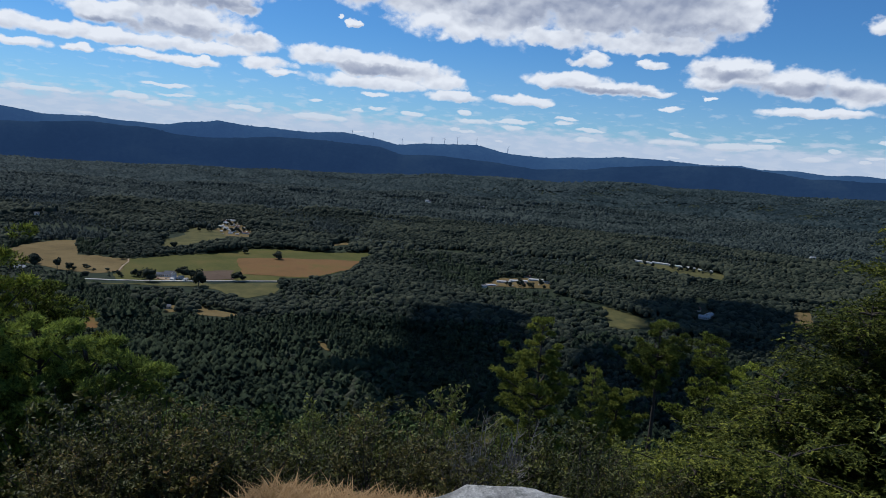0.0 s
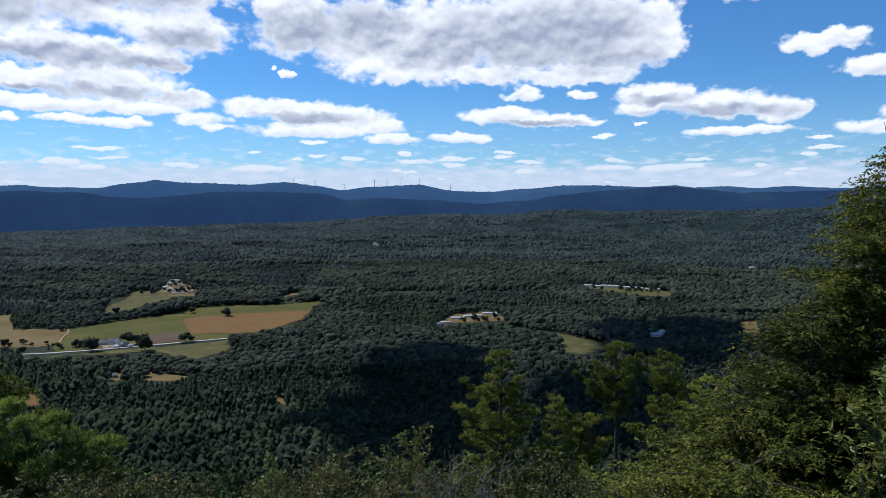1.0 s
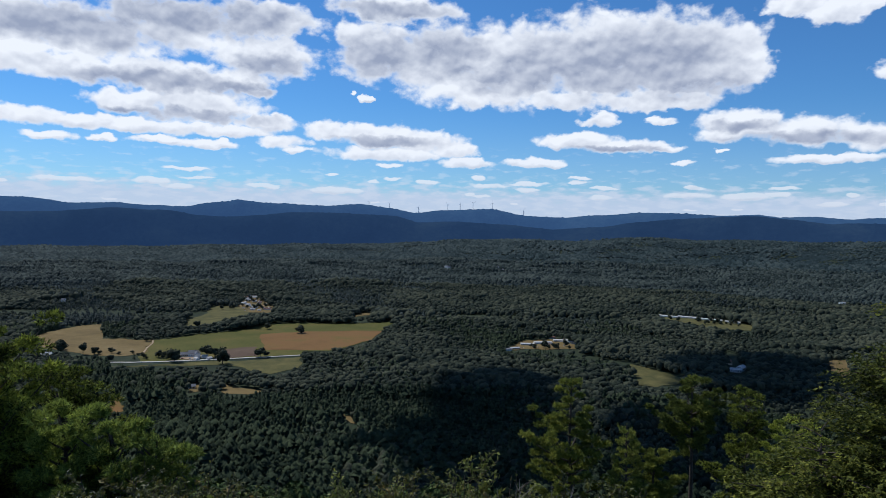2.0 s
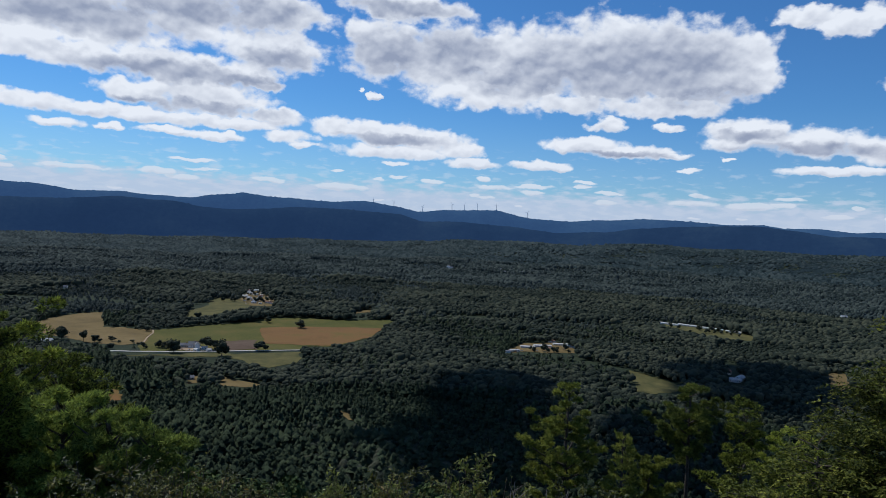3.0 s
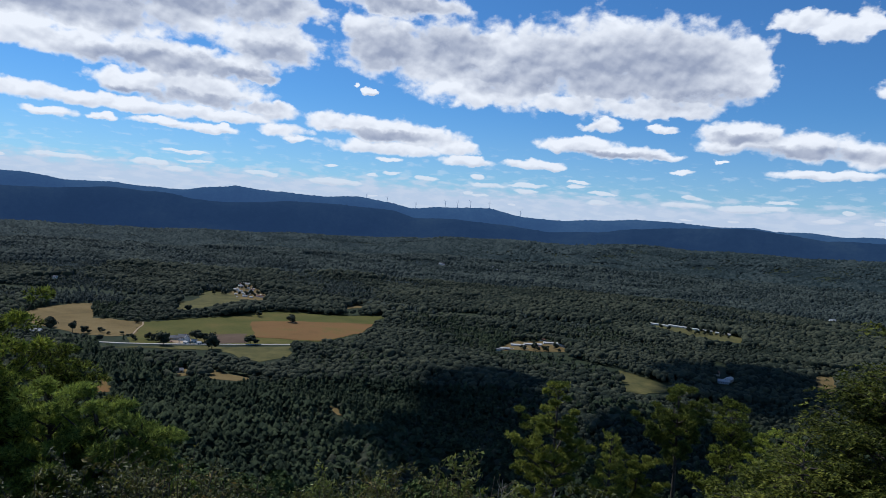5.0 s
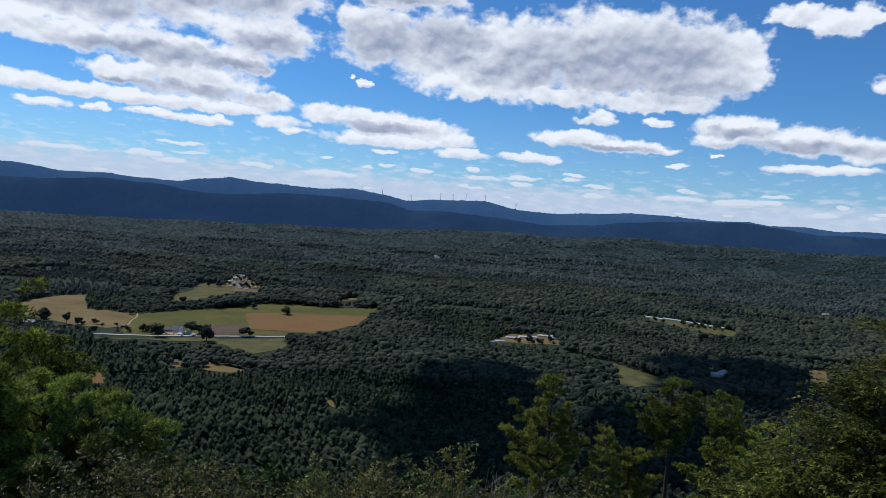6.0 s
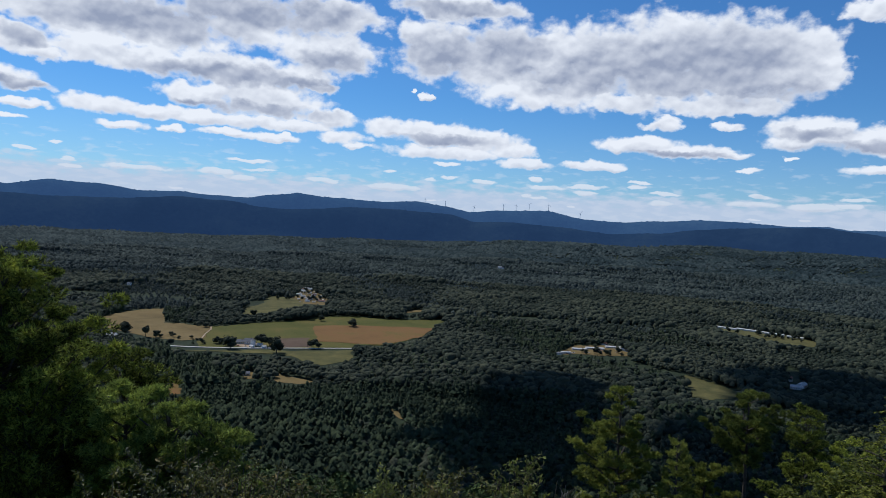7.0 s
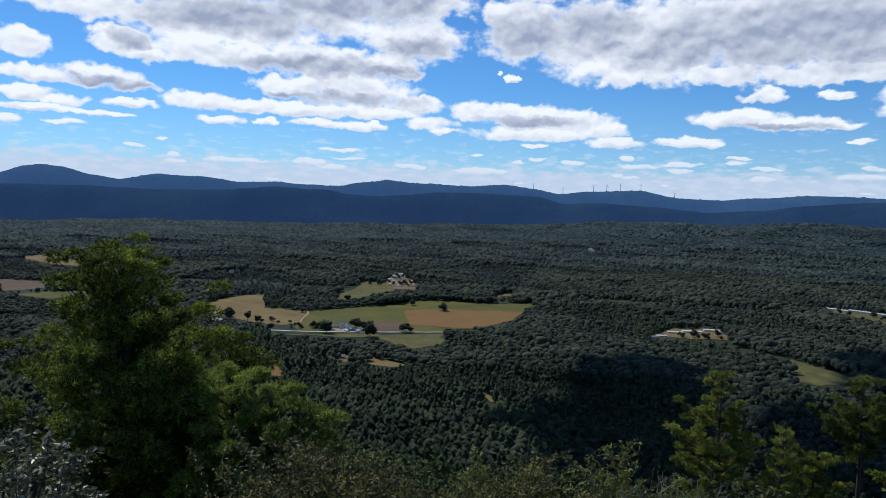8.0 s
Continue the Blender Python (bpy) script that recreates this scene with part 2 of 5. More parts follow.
class Paint:
    """A small wrapper to wire one node material."""

    def __init__(self, name):
        self.mat = bpy.data.materials.new(name)
        self.mat.use_nodes = True
        self.tree = self.mat.node_tree
        self.bsdf = self.tree.nodes["Principled BSDF"]
        self.out = self.tree.nodes["Material Output"]
        self.coord = self.tree.nodes.new("ShaderNodeTexCoord").outputs["Object"]

    def noise(self, size, detail=5.0, rough=0.6, distortion=0.0):
        node = self.tree.nodes.new("ShaderNodeTexNoise")
        self.tree.links.new(self.coord, node.inputs["Vector"])
        node.inputs["Scale"].default_value = 1.0 / size
        node.inputs["Detail"].default_value = detail
        node.inputs["Roughness"].default_value = rough
        node.inputs["Distortion"].default_value = distortion
        return node.outputs["Fac"]

    def island(self):
        return self.tree.nodes.new("ShaderNodeNewGeometry").outputs["Random Per Island"]

    def object_random(self):
        return self.tree.nodes.new("ShaderNodeObjectInfo").outputs["Random"]

    def ramp(self, fac, *stops):
        node = self.tree.nodes.new("ShaderNodeValToRGB")
        ends = node.color_ramp.elements
        while len(ends) < len(stops):
            ends.new(0.5)
        for end, (at, colour) in zip(ends, stops):
            end.position, end.color = at, (*colour, 1.0)
        plug(self.tree, fac, node.inputs[0])
        return node.outputs["Color"]

    def mix(self, fac, a, b, blend="MIX"):
        node = self.tree.nodes.new("ShaderNodeMix")
        node.data_type, node.blend_type = "RGBA", blend
        plug(self.tree, fac, node.inputs[0])
        plug(self.tree, a if not isinstance(a, tuple) or len(a) == 4 else (*a, 1.0), node.inputs[6])
        plug(self.tree, b if not isinstance(b, tuple) or len(b) == 4 else (*b, 1.0), node.inputs[7])
        return node.outputs[2]

    def math(self, op, a, b=0.0):
        node = self.tree.nodes.new("ShaderNodeMath")
        node.operation = op
        plug(self.tree, a, node.inputs[0])
        plug(self.tree, b, node.inputs[1])
        return node.outputs[0]

    def bump(self, height, strength=0.5, distance=0.1):
        node = self.tree.nodes.new("ShaderNodeBump")
        node.inputs["Strength"].default_value = strength
        node.inputs["Distance"].default_value = distance
        plug(self.tree, height, node.inputs["Height"])
        self.tree.links.new(node.outputs[0], self.bsdf.inputs["Normal"])

    def done(self, colour, rough=0.8, spec=0.3, glow_through=0.0, metal=0.0):
        if isinstance(colour, tuple):
            colour = (*colour[:3], 1.0)
        plug(self.tree, colour, self.bsdf.inputs["Base Color"])
        plug(self.tree, rough, self.bsdf.inputs["Roughness"])
        self.bsdf.inputs["Specular IOR Level"].default_value = spec
        self.bsdf.inputs["Metallic"].default_value = metal
        if glow_through:
            thin = self.tree.nodes.new("ShaderNodeBsdfTranslucent")
            both = self.tree.nodes.new("ShaderNodeMixShader")
            plug(self.tree, colour, thin.inputs["Color"])
            both.inputs[0].default_value = glow_through
            self.tree.links.new(self.bsdf.outputs[0], both.inputs[1])
            self.tree.links.new(thin.outputs[0], both.inputs[2])
            self.tree.links.new(both.outputs[0], self.out.inputs["Surface"])
        return self.mat


def leaf_paint(name, dark, mid, light, rough=0.6, spec=0.3, through=0.35, patch=0.6):
    p = Paint(name)
    fac = p.math("ADD", p.math("MULTIPLY", p.noise(patch, 3.0), 0.55), p.math("MULTIPLY", p.island(), 0.3))
    fac = p.math("ADD", fac, p.math("MULTIPLY", p.math("SUBTRACT", p.object_random(), 0.4), 0.12))
    return p.done(p.ramp(fac, (0.3, dark), (0.52, mid), (0.75, light)), rough, spec, through)


def canopy_paint(name, dark, mid, light, patch):
    """Far foliage: stands, tree-to-tree colour and leafy relief."""
    p = Paint(name)
    fac = p.math("ADD", p.math("MULTIPLY", p.noise(patch, 4.0, 0.65), 0.5), p.math("MULTIPLY", p.island(), 0.48))
    fac = p.math("ADD", fac, p.math("MULTIPLY", p.noise(190.0, 4.0, 0.65), 1.0))
    fac = p.math("SUBTRACT", fac, 0.49)
    grain = p.noise(1.5, 4.0, 0.7)
    p.bump(grain, 0.9, 1.3)
    colour = p.mix(p.ramp(grain, (0.4, (0.0, 0.0, 0.0)), (0.7, (0.6, 0.6, 0.6))), p.ramp(fac, (0.32, dark), (0.5, mid), (0.68, light)), p.ramp(fac, (0.32, mid), (0.6, light)))
    return p.done(colour, 0.9, 0.08)


def ground_paint(name, dark, mid, light, patch, grain, relief=0.05):
    p = Paint(name)
    wide, fine = p.noise(patch, 5.0, 0.6, 0.4), p.noise(grain, 6.0, 0.7)
    fac = p.math("ADD", p.math("MULTIPLY", wide, 0.65), p.math("MULTIPLY", fine, 0.35))
    p.bump(fine, 0.6, relief)
    return p.done(p.ramp(fac, (0.34, dark), (0.5, mid), (0.66, light)), 0.95, 0.1)


def rock_paint():
    p = Paint("granite")
    wide, fine, speck = p.noise(0.3, 6.0, 0.7, 0.6), p.noise(0.06, 8.0, 0.75), p.noise(0.012, 3.0, 0.8)
    colour = p.ramp(wide, (0.36, (0.11, 0.105, 0.095)), (0.5, (0.27, 0.262, 0.245)), (0.62, (0.46, 0.45, 0.42)))
    colour = p.mix(p.ramp(fine, (0.5, (0.0, 0.0, 0.0)), (0.6, (0.8, 0.8, 0.8))), colour, (0.12, 0.125, 0.11, 1.0))
    colour = p.mix(0.3, colour, p.ramp(speck, (0.4, (0.05, 0.05, 0.05)), (0.6, (0.7, 0.68, 0.65))), "OVERLAY")
    p.bump(p.math("ADD", wide, p.math("MULTIPLY", fine, 0.5)), 0.8, 0.04)
    return p.done(colour, 0.9, 0.25)


def bark_paint(name, dark, light):
    p = Paint(name)
    fac = p.noise(0.05, 6.0, 0.7, 0.5)
    p.bump(fac, 0.8, 0.02)
    return p.done(p.ramp(fac, (0.35, dark), (0.65, light)), 0.95, 0.1)


def plain_paint(name, colour, rough=0.6, spread=0.12, size=1.5, metal=0.0):
    p = Paint(name)
    worn = tuple(c * (1 - spread * 2) for c in colour)
    p.bump(p.noise(size * 0.1, 4.0), 0.2, 0.02)
    return p.done(p.ramp(p.noise(size, 6.0, 0.7), (0.35, worn), (0.6, colour)), rough, 0.15, 0.0, metal)


def hill_paint(name, dark, mid, light, haze_glow):
    """Wooded hills on the horizon; a blue emission stands in for hazy air."""
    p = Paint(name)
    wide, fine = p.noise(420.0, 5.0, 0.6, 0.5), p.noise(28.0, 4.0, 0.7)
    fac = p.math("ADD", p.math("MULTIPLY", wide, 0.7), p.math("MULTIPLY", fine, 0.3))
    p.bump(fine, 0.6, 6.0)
    p.bsdf.inputs["Emission Color"].default_value = (*haze_glow, 1.0)
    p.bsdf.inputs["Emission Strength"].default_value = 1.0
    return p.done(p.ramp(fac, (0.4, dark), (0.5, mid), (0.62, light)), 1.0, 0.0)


M_PINE = leaf_paint("white_pine_needles", (0.0219, 0.0310, 0.0069), (0.2566, 0.2989, 0.0439), (0.7138, 0.7259, 0.1076), 0.7, 0.12, 0.28, 0.6)
M_PITCH = leaf_paint("pitch_pine_needles", (0.0427, 0.0578, 0.0150), (0.1754, 0.2025, 0.0358), (0.5470, 0.5291, 0.0887), 0.7, 0.12, 0.28, 1.2)
M_HEMLOCK = leaf_paint("hemlock_needles", (0.0175, 0.0271, 0.0060), (0.1066, 0.1209, 0.0189), (0.3373, 0.3265, 0.0482), 0.7, 0.12, 0.3, 0.35)
M_OAK = leaf_paint("oak_leaves", (0.072, 0.090, 0.020), (0.192, 0.210, 0.043), (0.360, 0.360, 0.084), 0.45, 0.3, 0.45, 0.5)
# light ends of both shrub greens are raised to read as sun glints
M_LEAF = leaf_paint("shrub_leaves", (0.0211, 0.0292, 0.0083), (0.0964, 0.1037, 0.0247), (0.3078, 0.2700, 0.0750), 0.55, 0.18, 0.28, 0.5)
M_RUST = leaf_paint("rusty_shrub_leaves", (0.0329, 0.0329, 0.0098), (0.1190, 0.1130, 0.0289), (0.3168, 0.1872, 0.0648), 0.55, 0.18, 0.28, 0.4)
# the lightest colour of these two paints sun glints on scattered leaves
M_GLINT = leaf_paint("glint_leaves", (0.0520, 0.0585, 0.0312), (0.1690, 0.1690, 0.0910), (0.9100, 0.8580, 0.6500), 0.4, 0.3, 0.3, 0.1)
M_PALEGLINT = leaf_paint("pale_glint_leaves", (0.0400, 0.0480, 0.0200), (0.1200, 0.1280, 0.0560), (0.3360, 0.3200, 0.1760), 0.45, 0.25, 0.3, 0.15)
M_BARK = bark_paint("dark_bark", (0.03, 0.025, 0.02), (0.1, 0.085, 0.07))
M_DEAD = bark_paint("grey_dead_wood", (0.12, 0.11, 0.1), (0.28, 0.26, 0.24))
M_STEM = bark_paint("twig_bark", (0.05, 0.04, 0.03), (0.14, 0.11, 0.09))
M_CONIFER = canopy_paint("conifer_wood", (0.0117, 0.0198, 0.0114), (0.0224, 0.0335, 0.0174), (0.0440, 0.0576, 0.0294), 26.0)
M_BROAD = canopy_paint("broadleaf_wood", (0.0131, 0.0197, 0.0135), (0.0282, 0.0356, 0.0238), (0.0563, 0.0618, 0.0389), 34.0)
# blue haze of distance is tinted into the next two base colours
M_BACK = canopy_paint("hazed_back_wood", (0.0141, 0.0222, 0.0204), (0.0295, 0.0403, 0.0368), (0.0568, 0.0691, 0.0588), 60.0)
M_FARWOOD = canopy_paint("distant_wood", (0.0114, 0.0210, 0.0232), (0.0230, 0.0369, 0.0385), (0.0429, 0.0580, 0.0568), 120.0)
M_FLOOR = ground_paint("forest_floor", (0.014, 0.02, 0.011), (0.025, 0.034, 0.018), (0.042, 0.05, 0.026), 30.0, 1.5, 0.3)
M_SLOPE = canopy_paint("slope_wood", (0.0299, 0.0483, 0.0161), (0.0575, 0.0851, 0.0276), (0.1092, 0.1380, 0.0437), 9.0)
M_HAY = ground_paint("hay_meadow", (0.0507, 0.0561, 0.0122), (0.0792, 0.0779, 0.0184), (0.1193, 0.0911, 0.0272), 90.0, 5.0, 0.1)
M_MARSH = ground_paint("marsh_grass", (0.052, 0.053, 0.019), (0.083, 0.077, 0.027), (0.124, 0.106, 0.038), 25.0, 4.0, 0.2)
M_MOWN = ground_paint("mown_hay", (0.1285, 0.0731, 0.0262), (0.1612, 0.0875, 0.0324), (0.1153, 0.0902, 0.0238), 70.0, 5.0, 0.1)
M_TAN = ground_paint("dry_meadow", (0.0976, 0.0712, 0.0279), (0.1378, 0.0976, 0.0388), (0.1697, 0.1240, 0.0537), 50.0, 3.0, 0.1)
M_PLOUGH = ground_paint("ploughed_earth", (0.0680, 0.0453, 0.0306), (0.0952, 0.0645, 0.0438), (0.1176, 0.0825, 0.0558), 40.0, 3.0, 0.1)
M_DIRT = ground_paint("bare_dirt", (0.2040, 0.1480, 0.0943), (0.3060, 0.2272, 0.1490), (0.3893, 0.3056, 0.2117), 14.0, 1.5, 0.05)
M_ROAD = ground_paint("pale_road", (0.327, 0.300, 0.262), (0.414, 0.382, 0.338), (0.491, 0.458, 0.404), 9.0, 0.8, 0.01)
M_ROCK = rock_paint()
M_STRAW = leaf_paint("dry_grass", (0.2520, 0.1596, 0.0684), (0.4284, 0.2736, 0.1254), (0.6048, 0.4104, 0.2052), 0.8, 0.2, 0.35, 0.4)
M_WHITE = plain_paint("white_clapboard", (0.78, 0.78, 0.76))
M_CREAM = plain_paint("cream_siding", (0.6, 0.55, 0.45))
M_ROOF = plain_paint("grey_shingles", (0.2, 0.2, 0.21), 0.8, 0.2)
M_PALEROOF = plain_paint("pale_metal_roof", (0.5, 0.485, 0.46), 0.8, 0.15)
M_REDROOF = plain_paint("brown_roof", (0.24, 0.13, 0.1), 0.8, 0.2)
M_PANE = plain_paint("dark_window", (0.03, 0.035, 0.045), 0.1, 0.2)
M_CARWHITE = plain_paint("white_car_paint", (0.7, 0.7, 0.7), 0.3, 0.05)
M_CARRED = plain_paint("dull_red_car_paint", (0.3, 0.08, 0.06), 0.3, 0.05)
M_TYRE = plain_paint("tyre_rubber", (0.03, 0.03, 0.03), 0.9, 0.1)
M_TURBINE = plain_paint("turbine_white", (0.7, 0.71, 0.73), 0.5, 0.05, 8.0)
# haze is the blue emission; cloud shade on the near range is darker paint
M_FARHILL = hill_paint("far_hazed_hills", (0.0085, 0.0187, 0.0255), (0.0136, 0.0289, 0.0382), (0.0255, 0.0442, 0.051), (0.028, 0.061, 0.142))
M_NEARHILL = hill_paint("near_shaded_hills", (0.006, 0.012, 0.015), (0.009, 0.017, 0.022), (0.016, 0.026, 0.028), (0.0135, 0.031, 0.078))
M_CLOUD = plain_paint("cloud_white", (0.9, 0.9, 0.9), 1.0, 0.02, 60.0)
M_GREENPINE = leaf_paint("sapling_needles", (0.0641, 0.0965, 0.0223), (0.2803, 0.3340, 0.0635), (0.5846, 0.6468, 0.1116), 0.7, 0.12, 0.3, 0.8)

# ---- mesh helpers ----


def mesh_of(name, verts, faces, material, smooth=False):
    """A mesh from numpy arrays: vertices (n, 3) and faces (m, 3) or (m, 4)."""
    verts, faces = np.asarray(verts, np.float32), np.asarray(faces, np.int32)
    me = bpy.data.meshes.new(name)
    me.vertices.add(len(verts))
    me.vertices.foreach_set("co", verts.ravel())
    me.loops.add(faces.size)
    me.loops.foreach_set("vertex_index", faces.ravel())
    me.polygons.add(len(faces))
    me.polygons.foreach_set("loop_start", np.arange(0, faces.size, faces.shape[1], dtype=np.int32))
    me.polygons.foreach_set("use_smooth", np.full(len(faces), smooth))
    me.materials.append(material)
    me.update(calc_edges=True)
    me.validate()
    return me


def part(name, me, parent, label=""):
    """Hangs a mesh under a thing or under a part."""
    ob = new(name, me)
    ob.parent = parent
    return tagged(ob, label)


def bm_part(name, bm, material, parent, label=""):
    me = bpy.data.meshes.new(name)
    bm.to_mesh(me)
    bm.free()
    me.materials.append(material)
    return part(name, me, parent, label)


def thing(name, m, label, category, group="", kind=""):
    ob = new(name)
    ob.matrix_world = m
    return tagged(ob, label, category, group, kind)


def join(pieces):
    """One vertex and face array out of several."""
    verts, faces, at = [], [], 0
    for v, f in pieces:
        verts.append(v)
        faces.append(np.asarray(f) + at)
        at += len(v)
    return np.concatenate(verts), np.concatenate(faces)


def unit(a):
    return a / np.maximum(np.linalg.norm(a, axis=-1, keepdims=True), 1e-9)


def box(bm, size, at, bevel=0.0):
    made = bmesh.ops.create_cube(bm, size=1.0)["verts"]
    bmesh.ops.scale(bm, vec=size, verts=made)
    bmesh.ops.translate(bm, vec=at, verts=made)
    if bevel:
        edges = list({e for v in made for e in v.link_edges})
        bmesh.ops.bevel(bm, geom=edges, offset=bevel, segments=1, affect="EDGES")


# ---- the lie of the land ----
VALLEY = -230.0


def smooth_step(x, a, b):
    t = np.clip((x - a) / (b - a), 0, 1)
    return t * t * (3 - 2 * t)


# bearing in degrees and height in metres of the wooded foothills
FOOT_CREST = [(-75, -190), (-56, -185), (-40, -190), (-25, -182), (-15, -160), (-11, -150), (-8, -138), (-4, -132), (0, -118), (5, -116), (9, -90), (14, -92), (19, -76), (24, -88), (29, -68), (35, -78), (60, -78)]


def crest_line(az, knots):
    """A smooth line through tops and saddles."""
    at, top = np.array(knots, float).T
    k = np.clip(np.searchsorted(at, az) - 1, 0, len(at) - 2)
    f = (az - at[k]) / (at[k + 1] - at[k])
    f = 0.55 * f * f * (3 - 2 * f) + 0.45 * f
    return top[k] + (top[k + 1] - top[k]) * f


def ground_z(x, y):
    """Height of the ground: a steep wooded slope below the ledge, a flat valley, then slowly rising woods."""
    x, y = np.asarray(x, float), np.asarray(y, float)
    r = np.hypot(x, y)
    ahead = smooth_step(y / np.maximum(r, 1e-6), -0.45, -0.05)
    steep = 0.2 + 0.42 * ahead
    deep = -90 + (VALLEY + 90) * ahead
    z = np.maximum(-steep * np.maximum(r - 3.2, 0), deep)
    z = z + 62 * (np.clip(r - 1700, 0, None) / 2900) ** 1.5 * ahead
    bearing = np.degrees(np.arctan2(x, np.maximum(y, 1e-6)))
    climb = smooth_step(bearing, -12, -5) * (y > 0) * smooth_step(r, 2700, 4150)
    z = z + 60 * climb
    foot = crest_line(np.clip(bearing, -74, 59), FOOT_CREST)
    z = z + np.maximum(foot - z, 0) * (y > 0) * smooth_step(r, 3350, 4080) * (1 - smooth_step(r, 4130, 4300))
    swell = 5 * np.sin(x / 310 + 0.6) * np.sin(y / 270) + 3 * np.sin(x / 140 + y / 190)
    return z + swell * smooth_step(r, 1900, 2500)


def build_ground():
    rings = np.concatenate([[0.0, 1.2, 2.2], np.linspace(3.2, 30, 22), np.geomspace(33, 1700, 44), np.linspace(1760, 4950, 54)])
    turns = 240
    az = np.linspace(0, 2 * np.pi, turns, endpoint=False)
    rr, aa = np.meshgrid(rings, az, indexing="ij")
    x, y = rr * np.sin(aa), rr * np.cos(aa)
    z = ground_z(x, y)
    z = z + 0.12 * np.sin(x * 1.9 + 1) * np.sin(y * 1.6) * smooth_step(rr, 3.0, 6.0) * smooth_step(rr, 60, 20) - 0.4 * (rr < 3.3)
    verts = np.stack([x, y, z], -1).reshape(-1, 3)
    i, j = np.meshgrid(np.arange(len(rings) - 1), np.arange(turns), indexing="ij")
    a, b = i * turns + j, i * turns + (j + 1) % turns
    faces = np.stack([a, a + turns, b + turns, b], -1).reshape(-1, 4)
    tagged(new("ground", mesh_of("ground", verts, faces, M_FLOOR, True)), "dark forest floor of slope and valley", "ground", kind="structure")


build_ground()

# Open land in the valley, by its corners.
FIELDS = {}


def field(name, material, label, corners, rise=0.5, keep=True):
    """A meadow or clearing that follows the ground."""
    if keep:
        FIELDS[name + str(len(FIELDS))] = np.array(corners, float)
    bm = bmesh.new()
    bm.faces.new([bm.verts.new((x, y, 0)) for x, y in corners])
    bmesh.ops.triangulate(bm, faces=bm.faces[:])
    bmesh.ops.subdivide_edges(bm, edges=bm.edges[:], cuts=7, use_grid_fill=True)
    for v in bm.verts:
        wander = noise.noise_vector(Vector((v.co.x / 38, v.co.y / 38, 0.5))) * 10 + noise.noise_vector(Vector((v.co.x / 11, v.co.y / 11, 2.5))) * 2.5
        v.co.x += wander.x
        v.co.y += wander.y
        v.co.z = float(ground_z(v.co.x, v.co.y)) + rise
    bmesh.ops.recalc_face_normals(bm, faces=bm.faces[:])
    me = bpy.data.meshes.new(name)
    bm.to_mesh(me)
    bm.free()
    if me.polygons[0].normal.z < 0:
        me.flip_normals()
    me.materials.append(material)
    tagged(new(name, me), label, "field", kind="structure")


field("hay_meadow", M_HAY, "broad green hay meadow beside the farm road",
      [(-613, 1082), (-652, 1183), (-601, 1265), (-534, 1344), (-521, 1414), (-454, 1451), (-364, 1455), (-266, 1519), (-266, 1264), (-310, 1161), (-356, 1143), (-353, 1116), (-461, 1061), (-581, 1006)])
field("mown_strip", M_MOWN, "reddish tan mown part of the hay meadow", [(-491, 1285), (-411, 1340), (-322, 1368), (-262, 1385), (-268, 1264), (-311, 1167), (-358, 1150), (-428, 1135)], 0.9, False)
field("bare_yard", M_PLOUGH, "bare brown field corner beside the farmhouse", [(-493, 1133), (-449, 1160), (-418, 1089), (-468, 1064)], 0.9, False)
field("gravel_yard", M_DIRT, "pale gravel yard round the farmhouse", [(-548, 1046), (-540, 1068), (-500, 1074), (-484, 1060), (-500, 1044), (-530, 1034)], 0.95, False)
field("south_meadow", M_MARSH, "dull green meadow below the road", [(-620, 960), (-534, 998), (-341, 1096), (-321, 1017), (-350, 967), (-416, 1003), (-457, 1007)])
field("dry_meadow", M_TAN, "tan dry meadow behind the pines", [(-878, 1176), (-887, 1250), (-875, 1316), (-847, 1331), (-748, 1184), (-652, 1183), (-608, 1073), (-625, 1045), (-691, 1041), (-790, 1080)])
field("upper_meadow", M_MARSH, "small green meadow before the campground", [(-709, 1401), (-718, 1541), (-760, 1666), (-674, 1654), (-613, 1543), (-636, 1395), (-663, 1351)])
field("narrow_meadow", M_TAN, "narrow pale meadow among the woods", [(-391, 1586), (-351, 1654), (-326, 1635), (-365, 1561)])
field("forest_clearing", M_TAN, "long tan clearing behind a row of pines", [(-404, 892), (-366, 884), (-329, 873), (-335, 850), (-369, 851)])
field("house_yard", M_TAN, "small yard in the pine wood", [(-440, 884), (-418, 886), (-406, 854), (-420, 848)])
field("bare_clearing", M_MOWN, "bare tan clearing in the pine wood", [(-495, 799), (-483, 810), (-452, 754), (-465, 740)])
field("dirt_track", M_TAN, "short pale dirt track in the woods", [(-202, 788), (-184, 776), (-168, 740), (-180, 746)])
field("marsh_clearing", M_MARSH, "yellow green clearing in dark woods", [(193, 1153), (234, 1098), (261, 1059), (242, 1016), (204, 994), (180, 1001)])
field("east_meadow", M_TAN, "pale meadow at the eastern woods", [(537, 1252), (589, 1264), (521, 1106), (504, 1120)])
field("works_yard", M_TAN, "tan dry yard round long pale roofs", [(-12, 1236), (18, 1331), (86, 1370), (116, 1318), (128, 1272), (96, 1262), (66, 1246), (30, 1250), (10, 1226)])
field("depot_meadow", M_MARSH, "dull grass strip beside long white roofs", [(367, 1804), (509, 1727), (554, 1647), (523, 1572), (456, 1590), (367, 1698)])
field("far_meadow", M_TAN, "pale far meadow in the woods", [(-1860, 1577), (-1837, 1676), (-1594, 1611), (-1557, 1533), (-1645, 1519)])
field("brown_field", M_PLOUGH, "dull brown ploughed field", [(-1510, 1233), (-1386, 1256), (-1305, 1175), (-1346, 1099)])
